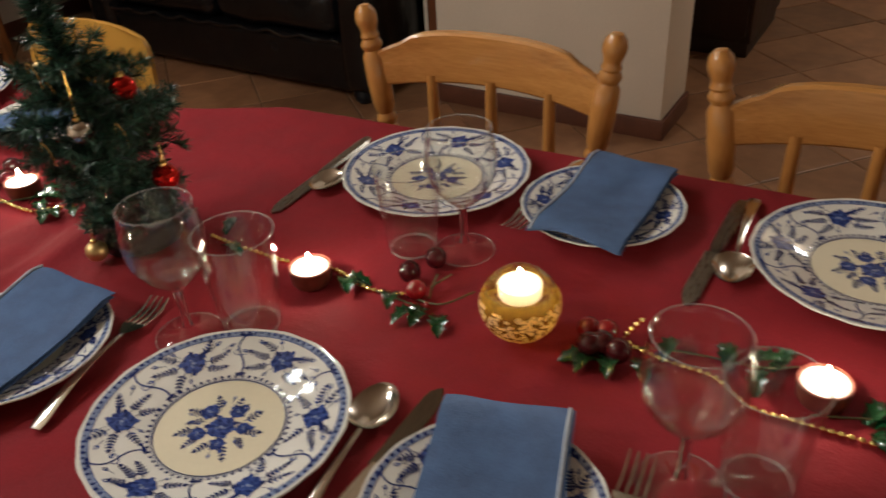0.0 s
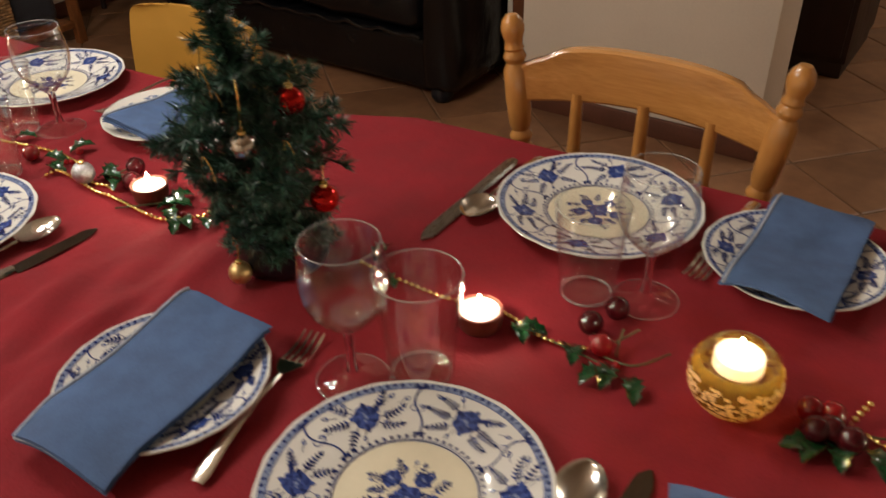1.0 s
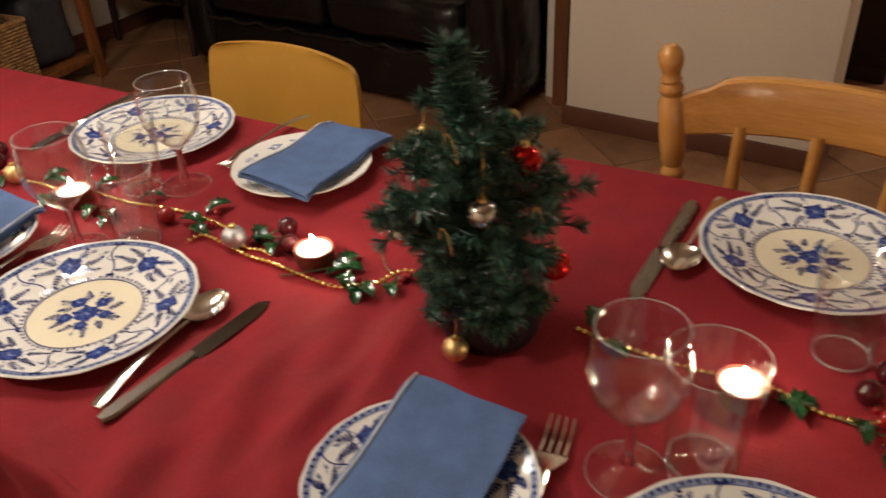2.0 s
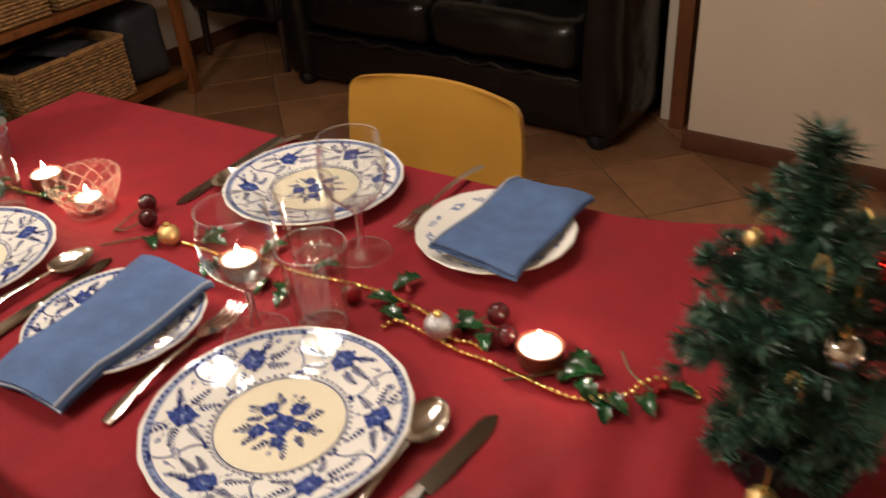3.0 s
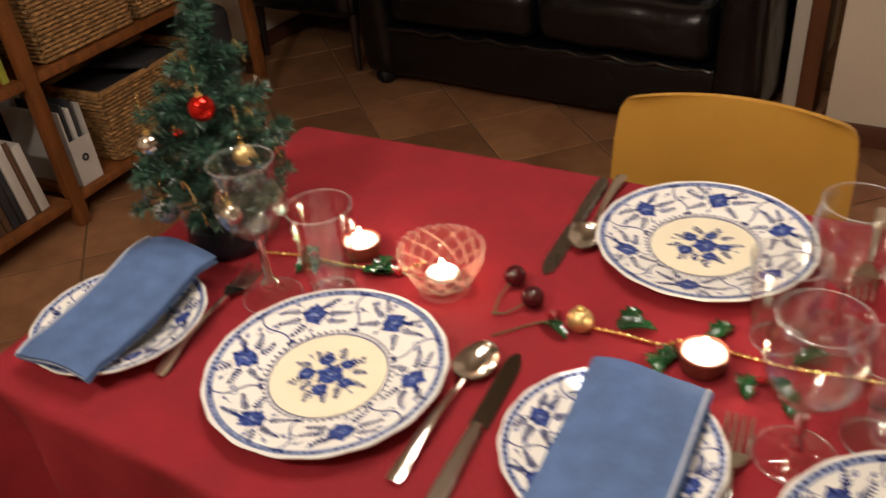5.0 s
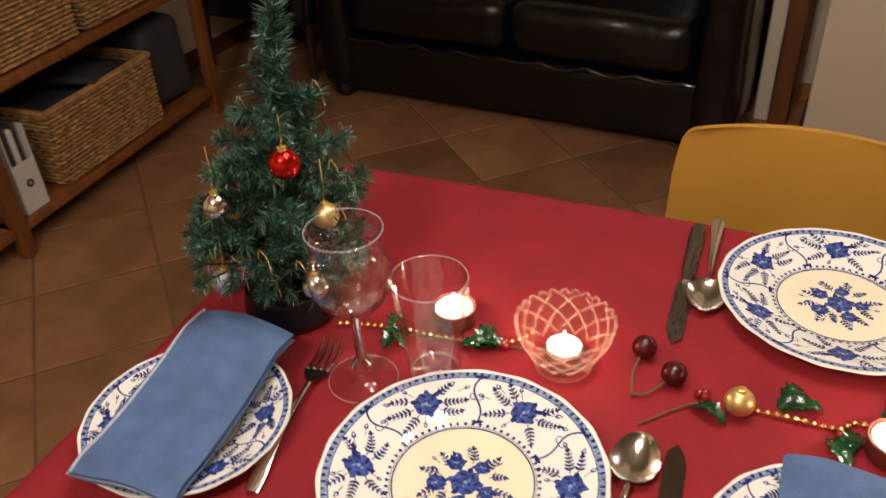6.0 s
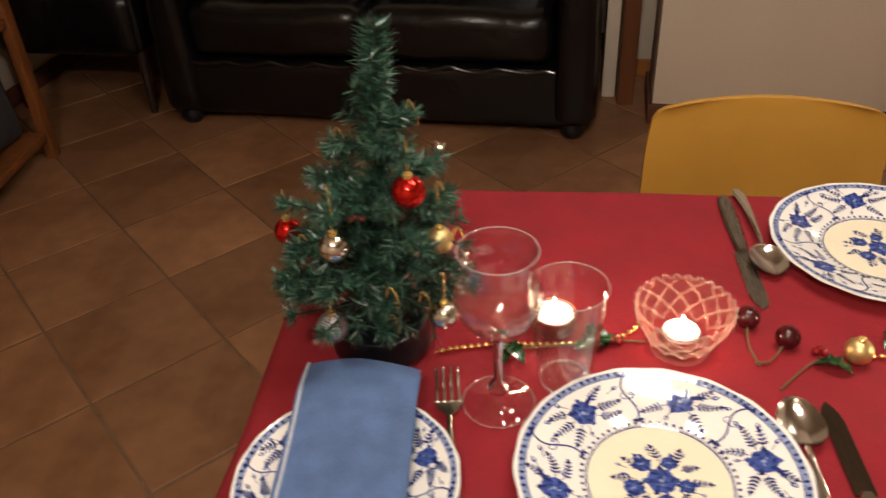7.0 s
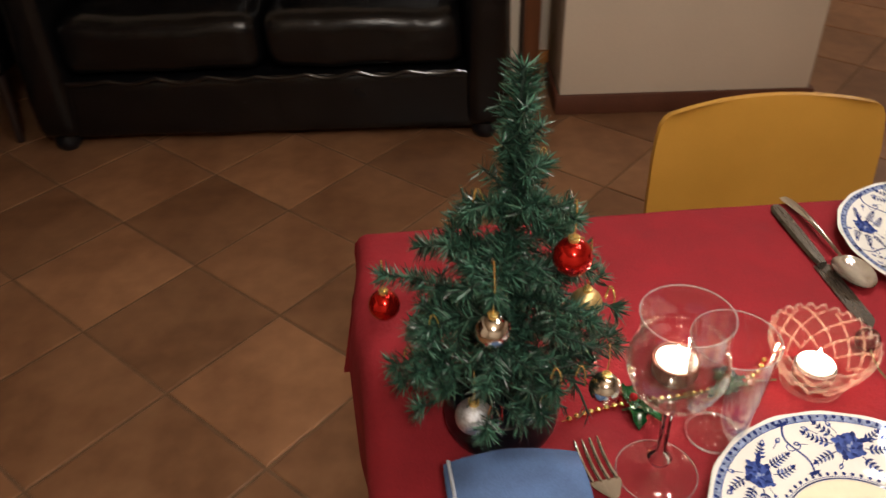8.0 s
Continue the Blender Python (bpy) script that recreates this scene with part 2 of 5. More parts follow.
def box(bm, x0, x1, y0, y1, z0, z1, bevel=0.0, seg=2, m=None):
    g = bmesh.ops.create_cube(bm, size=1)
    vs = g["verts"]
    bmesh.ops.scale(bm, vec=(x1 - x0, y1 - y0, z1 - z0), verts=vs)
    bmesh.ops.translate(bm, vec=((x0 + x1) / 2, (y0 + y1) / 2, (z0 + z1) / 2), verts=vs)
    if m is not None:
        bmesh.ops.transform(bm, matrix=m, verts=vs)
    if bevel:
        es = {e for v in vs for e in v.link_edges}
        bmesh.ops.bevel(bm, geom=list(es), offset=bevel, segments=seg, affect="EDGES", profile=0.5)
    return bm


def slab(x0, x1, y0, y1, z0, z1, bevel=0.004, seg=2):
    return box(bmesh.new(), x0, x1, y0, y1, z0, z1, bevel, seg)


def tube(points, radius, seg=8, bm=None, caps=True):
    """A round bar along points; radius is one number or one for each point."""
    bm = bm or bmesh.new()
    pts = [Vector(p) for p in points]
    rad = radius if isinstance(radius, (list, tuple)) else [radius] * len(pts)
    rings, up = [], Vector((0.13, 0.21, 0.97))
    for i, p in enumerate(pts):
        d = (pts[min(i + 1, len(pts) - 1)] - pts[max(i - 1, 0)]).normalized()
        if abs(d.dot(up)) > 0.95:
            up = Vector((0.97, 0.13, 0.21))
        s = d.cross(up).normalized()
        u = s.cross(d)
        rings.append([bm.verts.new(p + rad[i] * (math.cos(2 * math.pi * k / seg) * s + math.sin(2 * math.pi * k / seg) * u)) for k in range(seg)])
    for a, b in zip(rings, rings[1:]):
        for k in range(seg):
            bm.faces.new((a[k], a[(k + 1) % seg], b[(k + 1) % seg], b[k]))
    if caps:
        bm.faces.new(rings[0][::-1])
        bm.faces.new(rings[-1])
    return bm


def ball(radius, u=20, v=14, m=None, bm=None):
    bm = bm or bmesh.new()
    bmesh.ops.create_uvsphere(bm, u_segments=u, v_segments=v, radius=radius, matrix=m or Matrix())
    return bm


def smooth_line(pts, n):
    """n points along a soft curve through pts."""
    pts = [Vector(p) for p in pts]
    ext = [2 * pts[0] - pts[1], *pts, 2 * pts[-1] - pts[-2]]
    out = []
    for i in range(n):
        f = i / (n - 1) * (len(pts) - 1)
        k = min(int(f), len(pts) - 2)
        t = f - k
        p0, p1, p2, p3 = ext[k:k + 4]
        out.append(0.5 * (2 * p1 + (p2 - p0) * t + (2 * p0 - 5 * p1 + 4 * p2 - p3) * t * t + (3 * p1 - p0 - 3 * p2 + p3) * t ** 3))
    return out


# ---- the room ----
def wall(name, x0, x1, y0, y1, z0, z1, label, mat=PLASTER, category="wall"):
    ob = part(name, slab(x0, x1, y0, y1, z0, z1, 0.006), mat)
    return tagged(ob, label, category, kind="structure")


FLOOR_X, FLOOR_Y = (-2.1, 4.6), (-2.6, 6.2)
floor = part("floor", slab(FLOOR_X[0], FLOOR_X[1], FLOOR_Y[0], FLOOR_Y[1], -0.12, -0.004, 0), GROUT)
tagged(floor, "terracotta floor tiles laid diagonally with sandy joints", "floor", kind="structure")
wall("ceiling", FLOOR_X[0], FLOOR_X[1], FLOOR_Y[0], FLOOR_Y[1], 2.62, 2.78, "plain brown ceiling out of sight, toned for bounced light", CEILING, "ceiling")
wall("wall_west", -2.1, -1.78, -2.6, 6.2, 0, 2.62, "cream plastered wall behind the bookcase")
wall("wall_south", -1.78, 4.4, -2.6, -2.4, 0, 2.62, "cream plastered wall closing the dining room")
wall("wall_east", 4.4, 4.6, -2.6, 6.2, 0, 2.62, "cream plastered wall at the end of the room")
wall("wall_back", -1.78, 0.452, 3.02, 3.2, 0, 2.62, "cream plastered wall behind the black sofa")
wall("wall_return", 0.452, 0.50, 2.55, 3.2, 0, 2.62, "short cream plastered wall beside the door frame")
wall("wall_pier", 0.622, 1.478, 2.367, 2.64, 0, 2.62, "broad cream plastered pier between dining room and passage")
wall("wall_niche", 0.57, 1.20, 2.77, 2.90, 0, 2.62, "plain cream wall seen behind the door post")
wall("wall_hall", -1.78, 1.25, 4.3, 4.45, 0, 2.62, "plain cream wall behind the doorway")
wall("wall_north", -1.78, 4.4, 6.0, 6.2, 0, 2.62, "plain cream wall at the end of the passage")


def skirting(x0, x1, y0, y1):
    ob = part("baseboard", slab(x0, x1, y0, y1, 0, 0.070, 0.003), SKIRTING)
    tagged(ob, "low terracotta skirting along the wall foot", "baseboard", kind="structure")


skirting(0.609, 1.491, 2.352, 2.366)
skirting(1.479, 1.492, 2.367, 2.64)
skirting(0.608, 0.621, 2.367, 2.64)
skirting(-1.78, 0.45, 3.006, 3.019)
skirting(-1.779, -1.765, -2.4, 3.0)

trim = thing("trim", pose(0.508, 2.50, 0), "brown wooden door frame post beside the pier", "door frame", kind="structure")
part("post", slab(0, 0.056, -0.01, 0.11, 0, 2.1, 0.004), DOOR_WOOD, trim)
ob = part("baseboard", slab(0.57, 1.20, 2.752, 2.768, 0.0, 0.065, 0.003), material("orange_pine_board", (0.42, 0.16, 0.03), 0.5, mottle=0.2))
tagged(ob, "orange pine skirting board along the wall behind the door post", "baseboard", kind="structure")


# ---- tables and cloth ----
TOP = 0.75


def table(name_label, x0, x1, y0, y1, turn):
    t = thing("dining_table", pose((x0 + x1) / 2, (y0 + y1) / 2, 0, 0, 0, turn), name_label, "table", "tables under the cloth")
    w, d = (x1 - x0) / 2, (y1 - y0) / 2
    part("tabletop", slab(-w, w, -d, d, 0.715, 0.742, 0.004), TABLE_WOOD, t)
    for sx in (-1, 1):
        for sy in (-1, 1):
            cx, cy = sx * (w - 0.07), sy * (d - 0.07)
            part("leg", slab(cx - 0.03, cx + 0.03, cy - 0.03, cy + 0.03, 0, 0.714, 0.004), TABLE_WOOD, t)


table("narrow beech dining table hidden under the red cloth", 0.165, 1.26, 0.06, 0.60, 2.0)
table("wider beech dining table hidden under the red cloth", 1.36, 2.95, 0.05, 0.735, 2.0)

NEAR = ((0.0, 0.0), (0.2, 0.004), (0.8, 0.024), (1.20, 0.03), (1.36, 0.0), (3.0, 0.04))
FAR = ((0.0, 0.60), (0.09, 0.604), (0.45, 0.632), (1.14, 0.670), (1.21, 0.692), (1.335, 0.752), (1.45, 0.762), (2.1, 0.794), (3.0, 0.83))


def along(line, x):
    for (a, p), (b, q) in zip(line, line[1:]):
        if x <= b:
            f = (x - a) / (b - a)
            return p + (q - p) * f
    return line[-1][1]


def roll(e, r=0.012):
    """How far out and down cloth lies that runs e past a table's edge."""
    if e <= 0:
        return 0.0, 0.0
    if e < r * math.pi / 2:
        return r * math.sin(e / r), r * (1 - math.cos(e / r))
    return r, r + e - r * math.pi / 2


# soft ridges in the cloth: place, reach, lean, height, width
CREASES = ((1.338, 0.03, 0.37, -0.09, 0.0060, 0.013), (1.372, 0.10, 0.40, -0.06, 0.0052, 0.014), (1.262, 0.02, 0.36, 0.12, 0.0042, 0.014), (1.205, 0.0, 0.24, 0.25, 0.0036, 0.016),
           (0.955, 0.0, 0.62, 0.02, 0.0016, 0.010), (2.00, 0.08, 0.50, -0.15, 0.0022, 0.018), (1.70, 0.05, 0.32, 0.2, 0.0022, 0.016), (0.72, 0.02, 0.32, 0.15, 0.0018, 0.016))


def tablecloth():
    """Red cloth over both tables: its top with soft creases, its sides hanging in folds."""
    bm = bmesh.new()
    drop = 0.24
    skirt = [drop * k / 14 for k in range(14, 6, -1)] + [0.11, 0.09, 0.07, 0.05, 0.035, 0.024, 0.017, 0.012, 0.008, 0.004]
    us = [-s for s in skirt] + [2.92 * k / 440 for k in range(441)]
    vs = [("n", s) for s in skirt] + [("t", k / 70) for k in range(71)] + [("f", s) for s in skirt[::-1]]
    grid = []
    for u in us:
        col = []
        for kind, v in vs:
            ea = max(0.0, -u)
            f = 0.0 if kind == "n" else 1.0 if kind == "f" else v
            eb = 0.0 if kind == "t" else v
            left = 0.158 - 0.052 * f
            x = left + max(0.0, u)
            y = along(NEAR, x) + (along(FAR, x) - along(NEAR, x)) * f
            oa, da = roll(ea, 0.030)
            ob, db = roll(eb)
            d = max(da, db) + 0.25 * min(da, db)
            flare = 0.22 * min(da, db)
            fold = 0.010 * min(1, d / 0.08)
            x -= oa + flare + (fold * math.sin(y * 15 + 1) + fold * 0.4 * math.sin(y * 29) if ea > 0 else 0)
            s = 1 if kind == "f" else -1
            y += s * (ob + flare + (fold * math.sin(x * 27) + fold * 0.7 * math.sin(x * 49 + 2) if eb > 0 else 0))
            # creases in the cloth where the two tables meet, and faint fold lines
            z = TOP - d
            if d == 0:
                p = Vector((x * 5, y * 5, 0.3))
                z += 0.0007 * noise.noise(p)
                w = math.exp(-((x - 1.31) / 0.10) ** 2) * max(0, 1 - f * 1.35)
                z += w * 0.0062 * math.sin((x * 0.86 + y * 0.42) * 88 + 1.3 * noise.noise(Vector((x * 6, y * 6, 2))))
                z += 0.0016 * math.exp(-((x - 0.95) / 0.006) ** 2) + 0.0014 * math.exp(-((f - 0.52) / 0.008) ** 2)
                w2 = math.exp(-((y - 0.06) / 0.06) ** 2) * math.exp(-((x - 1.25) / 0.3) ** 2)
                z += 0.004 * w2 * math.sin(x * 40 + y * 30)
                for cx, y0, y1, lean, high, wide in CREASES:
                    if y0 < y < y1:
                        off = x - cx - lean * (y - 0.2) - 0.010 * math.sin(y * 14 + cx * 50)
                        z += high * math.sin(math.pi * (y - y0) / (y1 - y0)) ** 0.6 * math.exp(-(off / wide) ** 2)
            col.append(bm.verts.new((x, y, z)))
        grid.append(col)
    for a, b in zip(grid, grid[1:]):
        for k in range(len(vs) - 1):
            bm.faces.new((a[k], b[k], b[k + 1], a[k + 1]))
    ob = part("tablecloth", bm, RED_CLOTH)
    return tagged(ob, "deep red cotton tablecloth with soft creases over the tables", "tablecloth")


tablecloth()


# ---- china ----
def plate_height(r, R):
    """The height of a plate's upper face at the radius r."""
    pts = ((0, 0.0042), (0.47 * R, 0.0046), (0.53 * R, 0.0060), (0.60 * R, 0.0088), (0.97 * R, 0.0196), (R, 0.0204))
    return along(pts, r)


def plate_mesh(R, mat, name="body"):
    prof = [(0, 0.0042), (0.30 * R, 0.0043), (0.47 * R, 0.0046), (0.50 * R, 0.0052), (0.53 * R, 0.0060), (0.57 * R, 0.0076), (0.60 * R, 0.0088), (0.75 * R, 0.01318), (0.97 * R, 0.0196),
            (0.992 * R, 0.0204), (R, 0.0196), (0.993 * R, 0.0181), (0.96 * R, 0.0168), (0.62 * R, 0.0066), (0.57 * R, 0.003), (0.55 * R, 0.0004), (0.51 * R, 0.0004), (0.50 * R, 0.0020), (0, 0.0022)]
    return mesh_of(name, lathe(prof, 144, wave=lambda a, r, z: 0.005 * max(0, r / R - 0.8) / 0.2 * math.cos(a * 18)), mat)


class Print:
    """Flat glazed figures that follow a plate's upper face."""

    def __init__(self, R):
        self.R, self.v, self.f, self.m = R, [], [], []

    def poly(self, pts, slot):
        k = len(self.v)
        for x, y in pts:
            self.v.append((x, y, plate_height(math.hypot(x, y), self.R) + (0.0004, 0.00047, 0.00054, 0.00052, 0.0002, 0.0003)[slot]))
        self.f.append(tuple(range(k, k + len(pts))))
        self.m.append(slot)

    def ring(self, r0, r1, slot, n=72):
        for i in range(n):
            a, b = 2 * math.pi * i / n, 2 * math.pi * (i + 1) / n
            self.poly([(r * math.cos(t), r * math.sin(t)) for r, t in ((r0, a), (r1, a), (r1, b), (r0, b))], slot)

    def dot(self, x, y, r, slot, n=6, wob=0.0, rnd=random):
        t0 = rnd.random() * 6 if n < 20 else 0.0
        self.poly([(x + r * (1 + wob * rnd.uniform(-1, 1)) * math.cos(t0 + 2 * math.pi * k / n), y + r * (1 + wob * rnd.uniform(-1, 1)) * math.sin(t0 + 2 * math.pi * k / n)) for k in range(n)], slot)

    def leaf(self, x, y, ang, length, width, slot):
        c, s = math.cos(ang), math.sin(ang)
        pts = ((0, 0), (0.3, 0.45), (0.6, 0.42), (1, 0), (0.6, -0.42), (0.3, -0.45))
        self.poly([(x + c * p * length - s * q * width, y + s * p * length + c * q * width) for p, q in pts], slot)

    def line(self, pts, w, slot):
        for (x0, y0), (x1, y1) in zip(pts, pts[1:]):
            d = math.hypot(x1 - x0, y1 - y0) or 1
            nx, ny = -(y1 - y0) / d * w / 2, (x1 - x0) / d * w / 2
            ex, ey = (x1 - x0) / d * w * 0.2, (y1 - y0) / d * w * 0.2
            self.poly([(x0 + nx - ex, y0 + ny - ey), (x1 + nx + ex, y1 + ny + ey), (x1 - nx + ex, y1 - ny + ey), (x0 - nx - ex, y0 - ny - ey)], slot)

    def rose(self, x, y, r, rnd):
        """An open flower: a notched round head with darker petal folds and a pale eye."""
        t0 = rnd.random() * 6
        pts = []
        for k in range(30):
            a = 2 * math.pi * k / 30
            q = r * (0.90 + 0.10 * abs(math.cos(a * 3 + t0)) + 0.05 * rnd.uniform(-1, 1))
            pts.append((x + q * math.cos(a), y + q * math.sin(a)))
        self.poly(pts, 0)
        for k in range(6):
            a = t0 + 1.047 * k
            self.leaf(x + 0.50 * r * math.cos(a), y + 0.50 * r * math.sin(a), a + 1.0, r * 0.62, r * 0.26, 1)
        for k in range(5):
            a = t0 + 1.257 * k
            self.leaf(x + 0.22 * r * math.cos(a), y + 0.22 * r * math.sin(a), a + 1.3, r * 0.34, r * 0.14, 3 if k % 2 else 1)
        self.dot(x, y, r * 0.15, 3, 7, 0, rnd)
        for k in range(4):
            a = t0 + 1.6 * k + rnd.uniform(-0.3, 0.3)
            self.leaf(x + 0.80 * r * math.cos(a), y + 0.80 * r * math.sin(a), a + rnd.uniform(-0.9, 0.9), r * 0.48, r * 0.46, 1 if k % 2 else 0)

    def spray(self, x, y, ang, length, rnd, slot=1, n=5):
        """A fern: a thin stalk with slim leaflets in pairs."""
        pts, a = [(x, y)], ang
        bend = rnd.uniform(-0.10, 0.16)
        for k in range(n):
            x, y, a = x + length / n * math.cos(a), y + length / n * math.sin(a), a + bend
            pts.append((x, y))
            w = 1 - 0.45 * k / n
            for side in (-1, 1):
                self.leaf(x, y, a + side * 0.95, 0.0060 * w, 0.0027 * w, slot if rnd.random() < 0.75 else 0)
        self.line(pts, 0.0009, 1)
        self.leaf(x, y, a, 0.0056, 0.0030, slot)

    def bud(self, x, y, ang, size):
        """A closed bud with a light heart on a short stalk."""
        c, d = math.cos(ang), math.sin(ang)
        self.line([(x - c * size * 0.9, y - d * size * 0.9), (x, y)], 0.0006, 1)
        self.leaf(x, y, ang, size, size * 0.62, 0)
        self.leaf(x + c * size * 0.35, y + d * size * 0.35, ang, size * 0.45, size * 0.22, 2)

    def curl(self, x, y, ang, size, side):
        pts = []
        for k in range(12):
            t = k / 11
            r = size * (1 - 0.62 * t)
            b = side * t * 5.4
            u, v = r * math.sin(b * side), side * (size - r * math.cos(b))
            pts.append((x + u * math.cos(ang) - v * math.sin(ang), y + u * math.sin(ang) + v * math.cos(ang)))
        self.line(pts, 0.0009, 0)

    def mesh(self, name):
        me = bpy.data.meshes.new(name)
        me.from_pydata(self.v, [], self.f)
        for mat in (BLUE_MID, BLUE_DARK, CHINA, BLUE_PALE, CHINA_WELL, BLUE_PALE):
            me.materials.append(mat)
        me.polygons.foreach_set("material_index", self.m)
        return me


def floral_print(R, seed, panels=6):
    rnd = random.Random(seed)
    p = Print(R)
    p.dot(0, 0, 0.10 * R, 4, 36, 0, rnd)
    for k in range(4):
        p.ring((0.10 + 0.0965 * k) * R, (0.10 + 0.0965 * (k + 1)) * R, 4, 36)
    p.ring(0.918 * R, 0.968 * R, 5)
    p.ring(0.914 * R, 0.920 * R, 0)
    n = round(54 * R / 0.127)
    for k in range(n):
        a = 2 * math.pi * k / n
        p.dot(0.951 * R * math.cos(a), 0.951 * R * math.sin(a), 0.0021 if k % 2 else 0.0013, 1, 6, 0.2, rnd)
        a += math.pi / n
        p.leaf(0.968 * R * math.cos(a), 0.968 * R * math.sin(a), a + math.pi, 0.0058, 0.0034, 1)
    p.ring(0.490 * R, 0.500 * R, 1)
    p.ring(0.508 * R, 0.512 * R, 0)
    for k in range(n + 8):
        a = 2 * math.pi * k / (n + 8)
        p.dot(0.530 * R * math.cos(a), 0.530 * R * math.sin(a), 0.0017, 1, 6, 0.1, rnd)
    g = R / 0.127
    for k in range(panels):
        a0 = 2 * math.pi * k / panels
        # the scrolled stem between two panels
        pts = []
        for j in range(11):
            t = j / 10
            r = R * (0.925 - 0.375 * t)
            a = a0 + 0.055 * math.sin(t * 5.6) - 0.02
            pts.append((r * math.cos(a), r * math.sin(a)))
        p.line(pts, 0.0019 * g, 0)
        p.line([(x + 0.0004, y + 0.0004) for x, y in pts], 0.0007, 1)
        for j, size in ((0, 0.0085), (10, 0.0062)):
            x, y = pts[j]
            for side in (-1, 1):
                p.leaf(x, y, a0 + side * 1.45, size * g, 0.0036 * g, 1)
            p.dot(x, y, 0.0022 * g, 1, 7, 0.2, rnd)
        x, y = pts[5]
        for side in (-1, 1):
            p.curl(x, y, a0 + math.pi + side * 0.75, 0.0046 * g, side)
        # the flower of the panel with its ferns and buds
        a = a0 + math.pi / panels
        x, y = 0.735 * R * math.cos(a), 0.735 * R * math.sin(a)
        p.rose(x, y, 0.0128 * g, rnd)
        for b, d, q in ((1.62, 0.024, 6), (-1.75, 0.023, 6), (2.25, 0.021, 5), (-2.40, 0.020, 5), (1.10, 0.018, 4), (-1.15, 0.016, 4)):
            b += rnd.uniform(-0.12, 0.12)
            p.spray(x + 0.0135 * g * math.cos(a + b), y + 0.0135 * g * math.sin(a + b), a + b, d * g, rnd, 1, q)
        p.leaf(x + 0.008 * g * math.cos(a - 0.9), y + 0.008 * g * math.sin(a - 0.9), a - 1.25, 0.017 * g, 0.0052 * g, 1)
        for b, d, size in ((-1.20, 0.029, 0.0085), (0.70, 0.021, 0.0075), (-1.50, 0.040, 0.0075), (1.30, 0.034, 0.0080), (2.75, 0.019, 0.0065), (1.72, 0.042, 0.0070)):
            p.bud(x + d * g * math.cos(a + b), y + d * g * math.sin(a + b), a + b, size * g)
    # the bouquet in the middle
    p.rose(0.002, -0.001, 0.0138 * g, rnd)
    for j, (d, a) in enumerate(((0.0225, 1.45), (0.0235, 0.35), (0.0235, 2.75), (0.022, 4.15), (0.0235, 5.35))):
        p.rose(d * g * math.cos(a), d * g * math.sin(a), (0.0084, 0.0074, 0.0092)[j % 3] * g, rnd)
    for j in range(12):
        a = j * 0.5236 + 0.25 + rnd.uniform(-0.12, 0.12)
        d = rnd.uniform(0.015, 0.025) * g
        p.spray(d * math.cos(a), d * math.sin(a), a + rnd.uniform(-0.35, 0.35), rnd.uniform(0.013, 0.018) * g, rnd, 1, 4)
    for j in range(6):
        a = j * 1.047 + rnd.uniform(-0.2, 0.2)
        d = rnd.uniform(0.031, 0.036) * g
        p.bud(d * math.cos(a), d * math.sin(a), a, 0.0062 * g)
        p.leaf(d * 0.8 * math.cos(a + 0.2), d * 0.8 * math.sin(a + 0.2), a + 0.7, 0.008 * g, 0.0042 * g, 0)
    return p.mesh("printed_pattern")


def scattered_print(R):
    """Pale blue sprigs set apart round a plain rim."""
    rnd = random.Random(5)
    p = Print(R)
    for k in range(12):
        a = 2 * math.pi * k / 12
        x, y = 0.80 * R * math.cos(a), 0.80 * R * math.sin(a)
        if k % 2:
            p.dot(x, y, 0.0062, 0, 8, 0.3, rnd)
            p.dot(x, y, 0.0030, 2, 6, 0.1, rnd)
            for s in (-1, 1):
                p.leaf(x, y, a + s * 1.5, 0.013, 0.005, 0)
        else:
            p.spray(x, y, a + 1.4, 0.014, rnd, 0, 3)
            p.leaf(x, y, a - 1.4, 0.012, 0.006, 0)
    me = p.mesh("printed_sprigs")
    me.materials[0], me.materials[1] = BLUE_PALE, BLUE_PALE
    return me


DINNER_R, SIDE_R = 0.1215, 0.0955
dinner_body, side_body, plain_body = plate_mesh(DINNER_R, CHINA), plate_mesh(SIDE_R, CHINA), plate_mesh(SIDE_R, CHINA_PLAIN)
dinner_print, side_print, plain_print = floral_print(DINNER_R, 3), floral_print(SIDE_R, 8), scattered_print(SIDE_R)


def plate(name, x, y, turn, body, pattern, label, group, size=1.0):
    t = thing(name, pose(x, y, TOP + 0.0012, 0, 0, turn) @ Matrix.Scale(size, 4), label, "plate", group)
    again("body", body, t, Matrix())
    tagged(again("printed_pattern", pattern, t, Matrix()), "blue transfer-printed flowers and scrolls")


FLORAL = "cream china dinner plate with blue printed flower sprays"
for x, y, turn, size in ((0.4993, 0.165, 47, 1), (1.038, 0.1845, 1, 1), (1.738, 0.1775, -1, 0.955), (2.245, 0.186, 20, 1), (0.7567, 0.534, 67, 1), (1.6805, 0.645, 130, 1), (2.196, 0.660, 30, 1)):
    plate("dinner_plate", x, y, turn, dinner_body, dinner_print, FLORAL, "dinner plates on the red cloth", size)
for x, y, turn in ((0.242, 0.1216, 0), (0.7843, 0.1964, 25), (1.4835, 0.159, 12), (1.989, 0.195, 5), (1.905, 0.650, 40)):
    plate("side_plate", x, y, turn, side_body, side_print, "small cream china plate with blue flowers under a napkin", "side plates on the red cloth")
